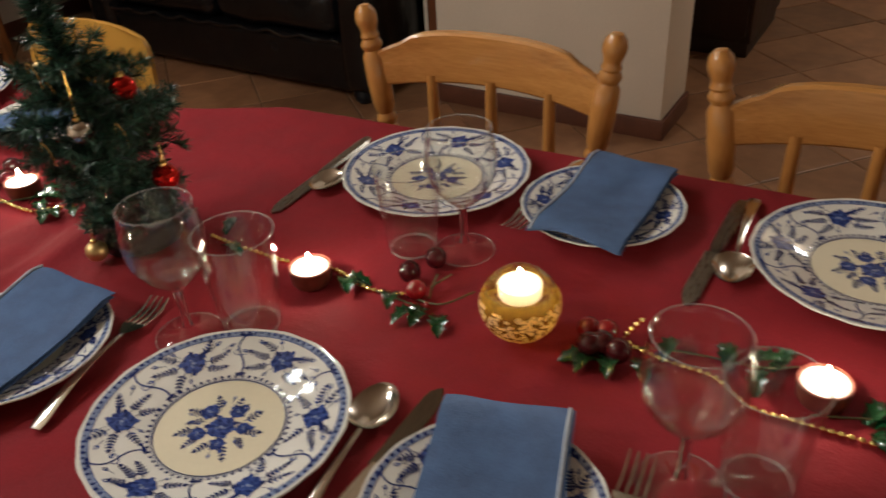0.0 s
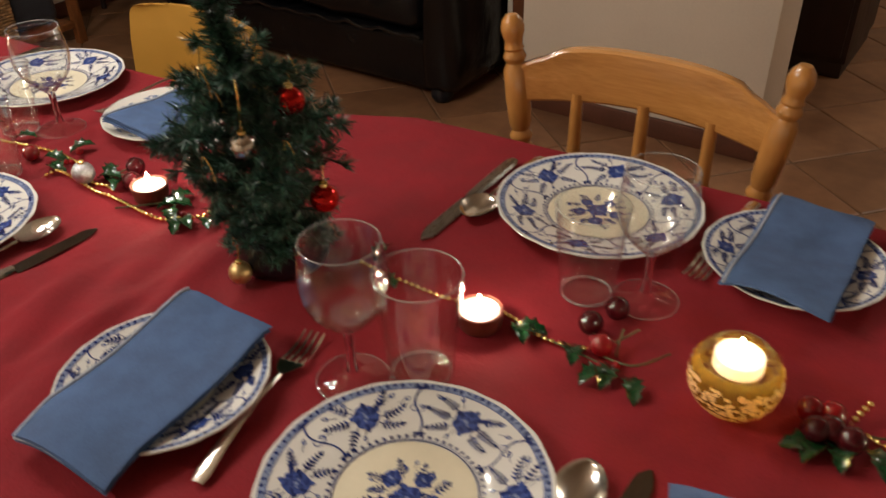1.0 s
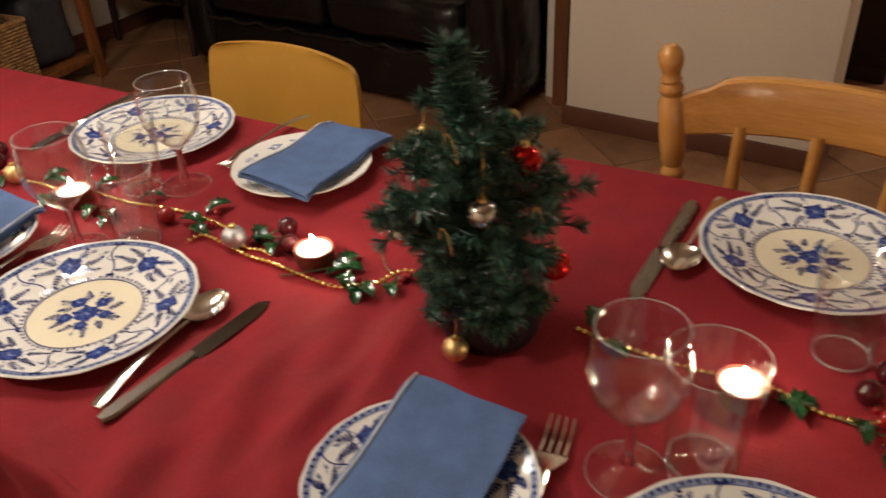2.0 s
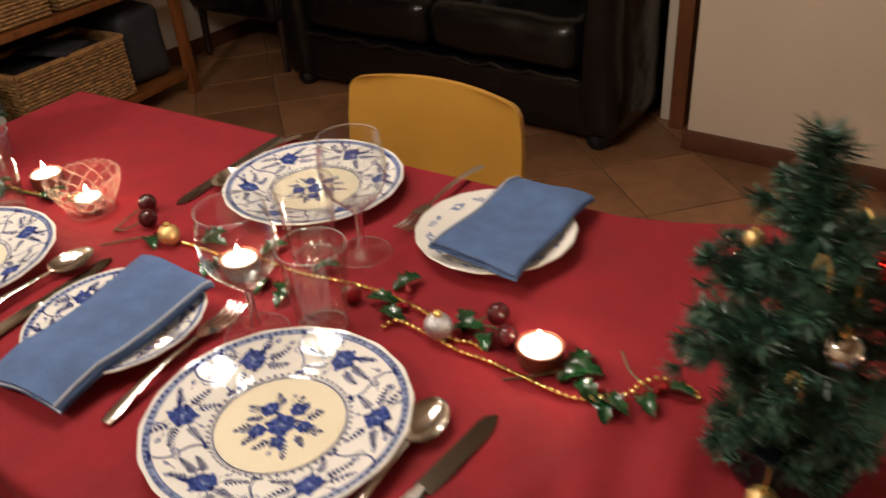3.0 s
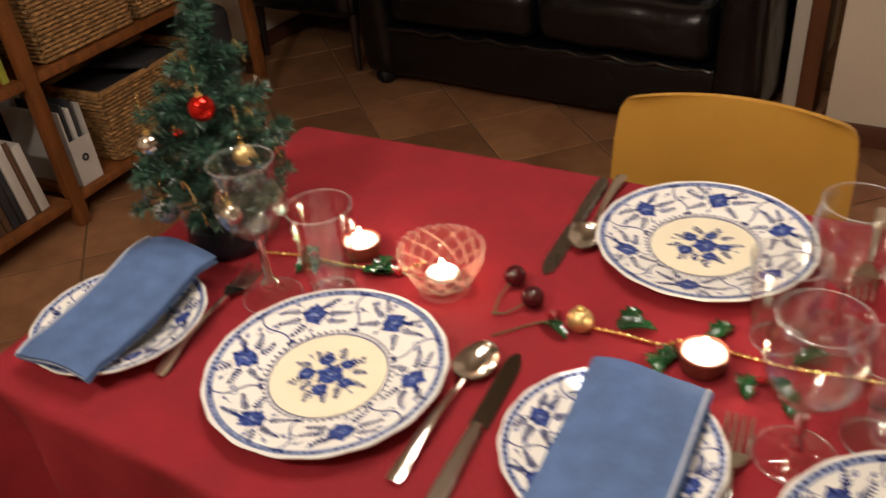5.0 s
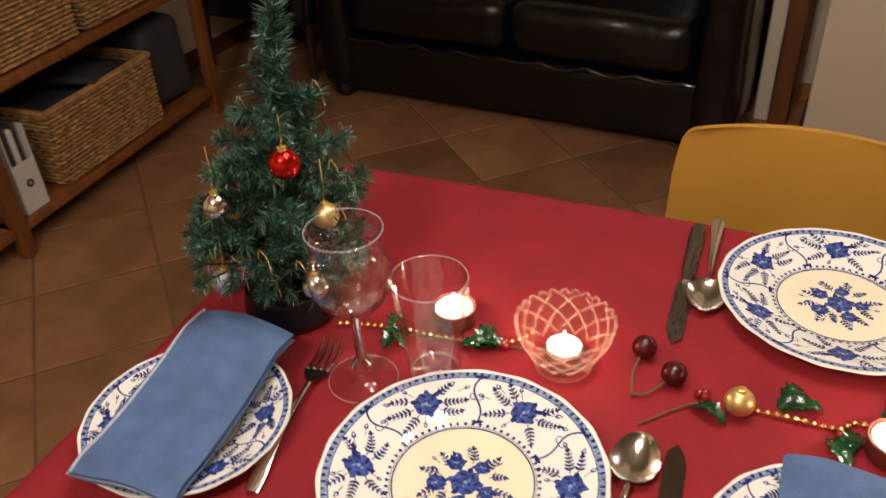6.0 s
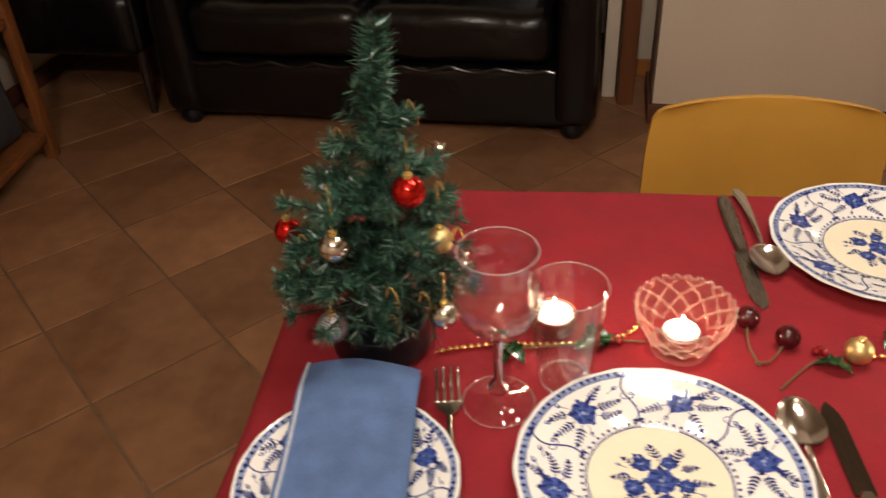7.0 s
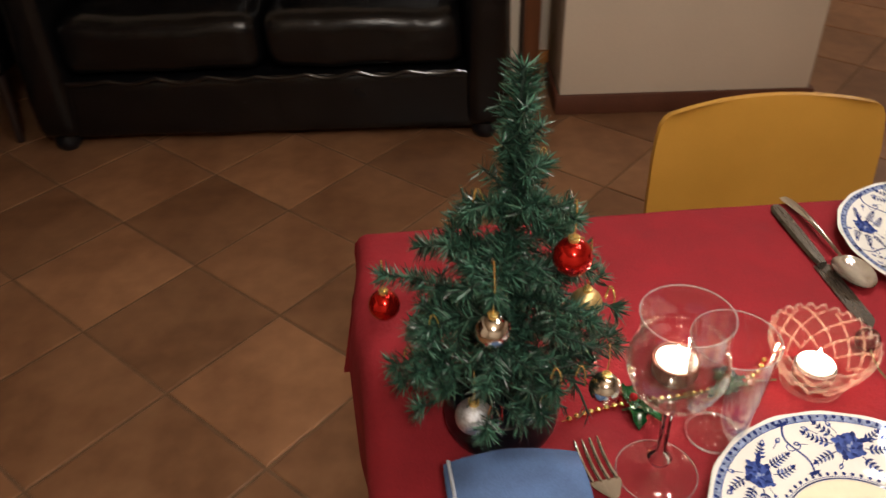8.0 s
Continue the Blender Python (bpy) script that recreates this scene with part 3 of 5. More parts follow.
plate("side_plate", 1.039, 0.545, 10, plain_body, plain_print, "small white china plate with pale blue sprigs under a napkin", "side plates on the red cloth")


# ---- napkins ----
def side_of(i, n):
    return 0.7 if i < n / 2 else 5.3


def napkin(x, y, turn, px, py, seed, w=0.108, length=0.205, label="folded blue cotton napkin lying across a side plate", hem_side=-1, lift=0.003):
    """A napkin folded into a long pad of layers that lies over the plate at (px, py) and sinks at its ends."""
    rnd = random.Random(seed)
    t = thing("napkin", pose(x, y, TOP, 0, 0, turn), label, "napkin", "blue napkins on the plates")
    m = pose(x, y, 0, 0, 0, turn)
    skew = rnd.uniform(-0.004, 0.004)

    def rest(u, v):
        """The height of what lies under the napkin."""
        p = m @ Vector((u, v, 0))
        r = math.hypot(p.x - px, p.y - py)
        k = lift * max(0.0, v / length + 0.3)
        roll = 0.0040 * math.sin(u * 46 + v * 9 + seed) * (0.4 + abs(v) / length) - 0.0035 * math.cos(v * 30)
        if r < SIDE_R - 0.003:
            return k + roll + 0.0235
        return k + max(0.0045, 0.0235 + roll - 0.34 * (r - SIDE_R + 0.003))

    layers = 4
    for k in range(layers):
        bm = bmesh.new()
        nu, nv = 14, 26
        dw, dl = rnd.uniform(-0.003, 0.003), rnd.uniform(-0.006, 0.002) * (layers - 1 - k)
        tops, bots = [], []
        for i in range(nu + 1):
            ct, cb = [], []
            for j in range(nv + 1):
                u = (i / nu - 0.5) * (w + dw) + skew * (j / nv - 0.5) * 2
                v = -length / 2 + j / nv * (length + dl)
                wave = 0.0022 * noise.noise(Vector((u * 14 + seed, v * 11, 0.5))) * (k + 1) / layers
                h = rest(u, v) + 0.0022 * k + wave
                edge = min(i, nu - i) / nu
                puff = 0.0016 * (1 - math.exp(-edge * 14)) if k == layers - 1 else 0.0012 * (1 - math.exp(-edge * 30))
                u += 0.0018 * noise.noise(Vector((v * 22 + seed, k * 3.1, side_of(i, nu))))
                v += 0.0016 * noise.noise(Vector((u * 25, k * 2.3 + seed, 4.0)))
                ct.append(bm.verts.new((u, v, h + 0.0007 + puff)))
                cb.append(bm.verts.new((u, v, h)))
            tops.append(ct)
            bots.append(cb)
        for i in range(nu):
            for j in range(nv):
                bm.faces.new((tops[i][j], tops[i + 1][j], tops[i + 1][j + 1], tops[i][j + 1]))
                bm.faces.new((bots[i][j], bots[i][j + 1], bots[i + 1][j + 1], bots[i + 1][j]))
        for j in range(nv):
            for i in (0, nu):
                bm.faces.new((tops[i][j], tops[i][j + 1], bots[i][j + 1], bots[i][j]))
        for i in range(nu):
            for j in (0, nv):
                bm.faces.new((tops[i][j], tops[i + 1][j], bots[i + 1][j], bots[i][j]))
        top = part("fold", bm, NAPKIN, t)
    for side in ((hem_side,) if hem_side else ()):
        u = side * (w / 2 - 0.0035)
        pts = [(u + skew * (j / 15 - 1), -length / 2 + j / 30 * length, rest(u, -length / 2 + j / 30 * length) + 0.0022 * 3 + 0.0022 + 0.0022 * noise.noise(Vector((u * 14 + seed, (-length / 2 + j / 30 * length) * 11, 0.5)))) for j in range(31)]
        part("hem", tube(pts, 0.0016, 6), STITCH, top, "pale stitched hem along one edge")
    pts = [((i / 12 - 0.5) * w * 0.98, -length / 2 + 0.0005, rest((i / 12 - 0.5) * w, -length / 2) + 0.0045 + 0.0022 * noise.noise(Vector(((i / 12 - 0.5) * w * 14 + seed, -length / 2 * 11, 0.5)))) for i in range(13)]
    part("hem", tube(pts, 0.0013, 5), STITCH, top, "pale stitched hem along one edge")


napkin(0.240, 0.130, 4.3, 0.242, 0.1216, 1, lift=0.022, label="folded blue napkin lying stiff like a book on a plate")
napkin(0.796, 0.176, 6, 0.7843, 0.1964, 2, hem_side=1)
napkin(1.484, 0.146, 3.5, 1.4835, 0.159, 3)
napkin(1.992, 0.196, 16, 1.989, 0.195, 4, hem_side=1)
napkin(1.057, 0.562, 183.5, 1.039, 0.545, 5, hem_side=1, label="folded blue napkin across the white sprigged plate")
napkin(1.909, 0.650, 181, 1.905, 0.650, 6, w=0.105, hem_side=1)


# ---- glasses ----
def ring_mesh(name, r, z, t):
    return mesh_of(name, lathe([(r - t, z), (r - t * 0.7, z + t * 0.7), (r, z + t), (r + t * 0.7, z + t * 0.7), (r + t, z), (r + t * 0.7, z - t * 0.7), (r, z - t), (r - t * 0.7, z - t * 0.7), (r - t, z)], 48), GLASS_LIP)


def wine_glass_meshes(h, bowl, rim, flare):
    base, stem = 0.034, 0.0042
    hb = h - 0.088
    out = [(base - 0.0015, 0.0006), (base, 0.0010), (base + 0.0004, 0.0018), (base * 0.9, 0.003), (0.012, 0.0065), (0.006, 0.012)]
    knob = [(0.006, 0.012), (0.0095, 0.017), (0.0105, 0.021), (0.0075, 0.026), (stem, 0.031)] if flare else [(stem, 0.022)]
    stem_p = [(stem, hb * 0.75), (0.0055, hb - 0.006)]
    if flare:
        bowl_o = [(0.0055, hb - 0.006), (0.016, hb), (bowl * 0.80, hb + 0.016), (bowl, hb + 0.036), (bowl * 0.96, hb + 0.052), (rim * 0.93, hb + 0.066), (rim, h)]
    else:
        bowl_o = [(0.0055, hb - 0.006), (0.012, hb), (bowl * 0.62, hb + 0.012), (bowl * 0.89, hb + 0.028), (bowl, hb + 0.047), (bowl * 0.98, hb + 0.063), (rim, h)]
    pts = smooth_line([(r, 0, z) for r, z in bowl_o], 22)
    outer = [(p.x, p.z) for p in pts]
    bowl_prof = outer + [(rim + 0.0003, h + 0.0005), (rim - 0.0005, h + 0.0011), (rim - 0.0013, h + 0.0005)] + [(max(0.0, r - 0.0014), z + 0.0012 * (r < bowl * 0.7)) for r, z in outer[:2:-1]]
    well = [(0, hb - 0.005), (0.009, hb - 0.0015), (0.014, hb + 0.0025), (0.0175, hb + 0.0068), (0.0165, hb + 0.0078), (0.008, hb + 0.0066), (0, hb + 0.0058)]
    return (mesh_of("foot", lathe(out, 40), GLASS), mesh_of("stem", lathe(([(0.006, 0.012)] if not flare else []) + knob + stem_p, 20), STEM_GLASS), mesh_of("bowl", lathe(bowl_prof, 48), GLASS), mesh_of("bowl_bottom", lathe(well, 32), GLASS), ring_mesh("lip", rim - 0.0002, h + 0.0006, 0.00065), ring_mesh("foot_edge", base, 0.0014, 0.0005))


def tumbler_mesh(h, r0, r1):
    prof = [(r0 - 0.004, 0.0006), (r0 - 0.002, 0.0008), (r0, 0.003), (r0 + (r1 - r0) * 0.5, h * 0.5), (r1, h - 0.0006), (r1 - 0.0007, h), (r1 - 0.0014, h - 0.0006), (r0 + (r1 - r0) * 0.5 - 0.0016, h * 0.5), (r0 * 1.02 - 0.0016, 0.016)]
    base = [(0, 0.0078)] + [(r0 * (0.12 + 0.085 * k), 0.0078 + (0.0011 if k % 2 else 0)) for k in range(9)] + [(r0 * 0.93, 0.0095), (r0 * 0.97, 0.0105)]
    return mesh_of("wall", lathe(prof, 44), GLASS), mesh_of("base", lathe([(0, 0.0012), (r0 * 0.9, 0.0012), (r0 * 0.97, 0.003)] + base[::-1], 40), GLASS), ring_mesh("lip", r1 - 0.0004, h, 0.00065), ring_mesh("foot_ring", r0 - 0.0022, 0.0022, 0.0014)


plain_wine, tulip_wine = wine_glass_meshes(0.151, 0.0390, 0.0345, False), wine_glass_meshes(0.175, 0.0385, 0.0345, True)
tumbler, tall_tumbler = tumbler_mesh(0.100, 0.0265, 0.0355), tumbler_mesh(0.114, 0.0255, 0.0362)


def wine_glass(x, y, meshes, label):
    t = thing("wine_glass", pose(x, y, TOP + 0.0006), label, "wine glass", "wine glasses on the table")
    for name, me in zip(("foot", "stem", "bowl"), meshes):
        bowl = again(name, me, t, Matrix())
    for name, me in zip(("bowl_bottom", "lip"), meshes[3:5]):
        again(name, me, bowl, Matrix())
    again("foot_edge", meshes[5], t, Matrix())


def water_glass(x, y, me, label, size=1.0):
    t = thing("tumbler", pose(x, y, TOP + 0.0006) @ Matrix.Scale(size, 4), label, "glass", "tumblers on the table")
    side = again("wall", me[0], t, Matrix())
    base = again("base", me[1], t, Matrix())
    again("lip", me[2], side, Matrix())
    again("foot_ring", me[3], base, Matrix())


for x, y in ((0.918, 0.271), (0.914, 0.447), (1.616, 0.263), (1.793, 0.518), (2.106, 0.300)):
    wine_glass(x, y, plain_wine, "empty clear stemmed wine glass with a rounded bowl")
wine_glass(0.355, 0.243, tulip_wine, "empty clear wine glass with a flared bowl and knobbed stem")
for x, y, size in ((0.970, 0.317, 1), (0.868, 0.412, 1), (1.664, 0.304, 1.12), (1.737, 0.497, 1.06), (2.157, 0.330, 1.06)):
    water_glass(x, y, tumbler, "empty clear glass tumbler widening towards its rim", size)
water_glass(0.414, 0.282, tall_tumbler, "empty taller clear tumbler with a thick ringed bottom")


# ---- cutlery ----
def spoon_meshes(length):
    """A tablespoon, its bowl's tip at +y."""
    half, L, W = length / 2, 0.058, 0.0195
    bm = bmesh.new()
    nu, nv = 12, 14
    for off, flip in ((0.0, False), (-0.0012, True)):
        g = []
        for i in range(nv + 1):
            t = 0.5 - 0.5 * math.cos(math.pi * i / nv)
            y = half - L * (1 - t)
            e = 2 * t - 1
            w = W * math.sqrt(max(0.0, 1 - e * e)) * (1 - 0.10 * e) + 0.0024 * (1 - t)
            row = []
            for j in range(nu + 1):
                s = j / nu * 2 - 1
                dep = 0.0085 * (1 - s * s) * math.sqrt(max(0.0, 1 - e * e))
                row.append(bm.verts.new((s * w, y, 0.0108 - dep + off)))
            g.append(row)
        for a, b in zip(g, g[1:]):
            for j in range(nu):
                bm.faces.new((a[j], a[j + 1], b[j + 1], b[j]))
    bowl = mesh_of("bowl", bm, STEEL)
    return bowl, handle_mesh(half, L, STEEL)


def handle_mesh(half, L, mat, wide=0.0085):
    bm = bmesh.new()
    prev = None
    for i in range(15):
        t = i / 14
        y = half - L - 0.001 - t * (2 * half - L - 0.001)
        w = 0.0024 + (wide - 0.0024) * t ** 1.6
        if i == 14:
            w *= 0.7
        z = 0.0095 + 0.006 * math.sin(math.pi * t * 0.9) - 0.0075 * t
        ring = [bm.verts.new((sx * w, y, z + dz)) for sx, dz in ((-1, 0), (-0.5, 0.0011), (0.5, 0.0011), (1, 0), (0.5, -0.0011), (-0.5, -0.0011))]
        if prev:
            for k in range(6):
                bm.faces.new((prev[k], prev[(k + 1) % 6], ring[(k + 1) % 6], ring[k]))
        else:
            bm.faces.new(ring)
        prev = ring
    bm.faces.new(prev[::-1])
    return mesh_of("handle", bm, mat)


def fork_meshes(length):
    half, L = length / 2, 0.066
    bm = bmesh.new()
    prev = None
    for i in range(9):
        t = i / 8
        y = half - L + t * 0.022
        w = 0.0026 + 0.0104 * min(1, t * 1.25) ** 0.8
        z = 0.0098 - 0.004 * t
        ring = [bm.verts.new((sx * w, y, z + dz - 0.001 * (1 - sx * sx))) for sx, dz in ((-1, 0), (-0.4, 0.0009), (0.4, 0.0009), (1, 0), (0.4, -0.0009), (-0.4, -0.0009))]
        if prev:
            for k in range(6):
                bm.faces.new((prev[k], prev[(k + 1) % 6], ring[(k + 1) % 6], ring[k]))
        else:
            bm.faces.new(ring)
        prev = ring
    bm.faces.new(prev[::-1])
    neck = mesh_of("neck", bm, STEEL)
    bm = bmesh.new()
    tube([(0, half - L + 0.0215 + t * 0.0445, 0.0058 - 0.0045 * math.sin(t * 2.4) + 0.005 * t * t) for t in [k / 8 for k in range(9)]], [0.00175] * 6 + [0.0016, 0.0014, 0.0008], 6, bm)
    return neck, handle_mesh(half, L, STEEL, 0.0078), mesh_of("tine", bm, STEEL)


def knife_meshes(length, mat, blade_l=0.105):
    half = length / 2
    bm = bmesh.new()
    prev = None
    for i in range(13):
        t = i / 12
        y = half - blade_l + t * blade_l
        x1 = 0.0088 * (1 - max(0, (t - 0.72) / 0.28) ** 2.2) + 0.001
        x0 = -0.0085 * (1 - max(0, (t - 0.86) / 0.14) ** 2) - 0.0005
        ring = [bm.verts.new(p) for p in ((x0, y, 0.0030), (x1, y, 0.0022), (x1, y, 0.0018), (x0, y, 0.0008))]
        if prev:
            for k in range(4):
                bm.faces.new((prev[k], prev[(k + 1) % 4], ring[(k + 1) % 4], ring[k]))
        else:
            bm.faces.new(ring)
        prev = ring
    bm.faces.new(prev[::-1])
    blade = mesh_of("blade", bm, mat)
    bm = bmesh.new()
    prev = None
    for i in range(13):
        t = i / 12
        y = half - blade_l + 0.001 - t * (2 * half - blade_l + 0.001)
        w = 0.0062 + 0.0030 * math.sin(math.pi * (0.1 + 0.62 * t)) if 0 < i < 12 else 0.0052
        ring = [bm.verts.new((w * sx, y, 0.0042 + dz)) for sx, dz in ((-1, 0), (-0.7, 0.0028), (0.7, 0.0028), (1, 0), (0.7, -0.0028), (-0.7, -0.0028))]
        if prev:
            for k in range(6):
                bm.faces.new((prev[k], prev[(k + 1) % 6], ring[(k + 1) % 6], ring[k]))
        else:
            bm.faces.new(ring)
        prev = ring
    bm.faces.new(prev[::-1])
    return blade, mesh_of("handle", bm, mat)


spoon_m, fork_m, knife_m, dark_knife_m = spoon_meshes(0.190), fork_meshes(0.196), (knife_meshes(0.214, BLADE)[0], knife_meshes(0.214, STEEL)[1]), knife_meshes(0.222, DARK_STEEL)


def between(tip, end, height=0.0005):
    (x0, y0), (x1, y1) = tip, end
    return pose((x0 + x1) / 2, (y0 + y1) / 2, TOP + height, 0, 0, math.degrees(math.atan2(y0 - y1, x0 - x1)) - 90)


def spoon(tip, end):
    t = thing("table_spoon", between(tip, end), "polished steel tablespoon lying beside a plate", "spoon", "spoons on the table")
    again("bowl", spoon_m[0], t, Matrix())
    again("handle", spoon_m[1], t, Matrix())


def fork(tip, end, height=0.0005):
    t = thing("table_fork", between(tip, end, height), "polished steel four-tined table fork", "fork", "forks on the table")
    head = again("head", fork_m[0], t, Matrix())
    again("handle", fork_m[1], t, Matrix())
    for k in range(4):
        again("tine", fork_m[2], head, pose((k - 1.5) * 0.0070, 0, 0))


def knife(tip, end, meshes, label="steel table knife with a rounded tip"):
    t = thing("table_knife", between(tip, end), label, "knife", "knives on the table")
    again("blade", meshes[0], t, Matrix())
    again("handle", meshes[1], t, Matrix())


for tip, end in (((0.622, 0.276), (0.632, 0.086)), ((1.146, 0.283), (1.166, 0.094)), ((1.844, 0.286), (1.872, 0.098)), ((0.634, 0.463), (0.612, 0.652)), ((1.556, 0.545), (1.558, 0.735)), ((2.072, 0.570), (2.056, 0.758))):
    spoon(tip, end)
for tip, end in (((0.652, 0.280), (0.677, 0.068)), ((1.196, 0.297), (1.185, 0.085)), ((1.886, 0.308), (1.885, 0.095))):
    knife(tip, end, knife_m)
for tip, end in (((0.615, 0.413), (0.594, 0.630)), ((1.535, 0.487), (1.529, 0.706)), ((2.042, 0.524), (2.045, 0.746))):
    knife(tip, end, dark_knife_m, "dull steel knife with a broad blade, dark reflections in its colour")
for tip, end in (((0.300, 0.276), (0.340, 0.084)), ((0.867, 0.293), (0.896, 0.098)), ((1.547, 0.290), (1.590, 0.098)), ((2.072, 0.313), (2.092, 0.118)), ((0.927, 0.503), (0.918, 0.699)), ((1.822, 0.572), (1.832, 0.768))):
    fork(tip, end)


# ---- candles ----
CANDLE = (1.0, 0.77, 0.54)


def tealight_parts(t, r, z, wax=WAX, watts=0.20, high=0.0345):
    """A wax disc with its wick and flame, at the height z inside the thing t."""
    disc = part("wax", lathe([(0, z), (r * 0.97, z), (r * 0.97, z + 0.012), (r * 0.9, z + 0.0125), (0.003, z + 0.0118), (0, z + 0.0118)], 28), wax, t)
    part("wick", tube([(0, 0, z + 0.011), (0.0004, 0, z + 0.017)], 0.0007, 6), WICK, disc)
    part("flame", lathe([(0, z + 0.0142), (0.0022, z + 0.016), (0.0031, z + 0.0188), (0.0027, z + 0.0225), (0.0014, z + 0.0270), (0, z + 0.0310)], 14), FLAME, disc, "small yellow flame")
    p = t.matrix_basis @ Vector((0, 0, z + high))
    lamp("candle_light", p, watts, CANDLE, 0.004)


def cup_candle(x, y, label="lit white tealight in a low terracotta cup"):
    t = thing("tealight", pose(x, y, TOP + 0.0005), label, "candle", "tealights along the table")
    part("cup", lathe([(0, 0.0), (0.019, 0.0), (0.0215, 0.004), (0.0235, 0.021), (0.0228, 0.022), (0.0212, 0.0212), (0.0200, 0.006), (0, 0.005)], 32), CUP_RED, t, "brown-red terracotta cup")
    tealight_parts(t, 0.0203, 0.0086)


for x, y in ((0.399, 0.357), (0.817, 0.343), (1.192, 0.383), (1.672, 0.392), (2.184, 0.447)):
    cup_candle(x, y)


def crystal_bowl(x, y):
    t = thing("crystal_candle_bowl", pose(x, y, TOP + 0.0006), "cut-crystal bowl with a diamond pattern, tinted with rosy glow, around a lit tealight", "candle holder")
    G = 1.11
    bm = bmesh.new()
    prof = [(0.024, 0.0, 0), (0.0255, 0.006, 0), (0.0275, 0.014, 1), (0.031, 0.022, 1), (0.035, 0.030, 1), (0.0385, 0.038, 1), (0.041, 0.046, 1), (0.0425, 0.053, 0)]
    seg, rings = 36, []
    for i, (r, z, cut) in enumerate(prof):
        r *= G
        ring = []
        for k in range(seg):
            a = 2 * math.pi * (k + 0.5 * (i % 2)) / seg
            ridge = 0.0009 * cut * (1 if (k + i) % 2 == 0 else -1)
            zz = z + (0.0022 * math.cos(a * 18) if i == len(prof) - 1 else 0)
            ring.append(bm.verts.new(((r + ridge) * math.cos(a), (r + ridge) * math.sin(a), zz)))
        rings.append(ring)
    for i, (p, q) in enumerate(zip(rings, rings[1:])):
        for k in range(seg):
            j = (k + 1) % seg
            if i % 2:
                bm.faces.new((p[k], p[j], q[j]))
                bm.faces.new((p[k], q[j], q[k]))
            else:
                bm.faces.new((p[k], p[j], q[k]))
                bm.faces.new((p[j], q[j], q[k]))
    inner = []
    for r, z in ((0.0408, 0.0525), (0.0375, 0.042), (0.0325, 0.030), (0.0270, 0.018), (0.0235, 0.009)):
        r *= G
        inner.append([bm.verts.new((r * math.cos(2 * math.pi * k / seg), r * math.sin(2 * math.pi * k / seg), z)) for k in range(seg)])
    for p, q in zip([rings[-1]] + inner, inner):
        for k in range(seg):
            bm.faces.new((p[k], p[(k + 1) % seg], q[(k + 1) % seg], q[k]))
    bm.faces.new(inner[-1])
    bm.faces.new(rings[0][::-1])
    part("bowl", bm, CRYSTAL, t, "cut crystal with a scalloped rim", smooth=False)
    for k in range(12):
        for s in (-1, 1):
            pts = []
            for j in range(9):
                f = j / 8
                z = 0.013 + 0.036 * f
                r = along(((0.0, 0.024), (0.006, 0.0255), (0.014, 0.0280), (0.022, 0.0315), (0.030, 0.0355), (0.038, 0.0390), (0.046, 0.0415), (0.053, 0.0430)), z) * G + 0.0008
                a = 2 * math.pi * k / 12 + s * f * 0.95
                pts.append((r * math.cos(a), r * math.sin(a), z))
            part("ridge", tube(pts, 0.0015, 4), CRYSTAL_RIDGE, t)
    part("rim", tube([((0.0472 + 0.0010 * math.cos(a * 26)) * math.cos(a), (0.0472 + 0.0010 * math.cos(a * 26)) * math.sin(a), 0.0535 + 0.0022 * math.cos(a * 26)) for a in [2 * math.pi * q / 132 for q in range(133)]], 0.0014, 5), CRYSTAL_RIDGE, t, "scalloped crystal rim")
    part("foot", lathe([(0.0265, 0.0), (0.0292, 0.001), (0.0292, 0.004), (0.0280, 0.006)], 36), CRYSTAL_RIDGE, t)
    t2 = thing("tealight", pose(x, y, TOP + 0.0006), "lit white tealight inside the crystal bowl", "candle", "tealights along the table")
    part("cup", lathe([(0, 0.0096), (0.0185, 0.0096), (0.019, 0.0205), (0.0182, 0.0205), (0.0178, 0.011), (0, 0.011)], 28), FOIL, t2, "thin aluminium cup")
    tealight_parts(t2, 0.0178, 0.0113, watts=0.16)


crystal_bowl(0.525, 0.342)


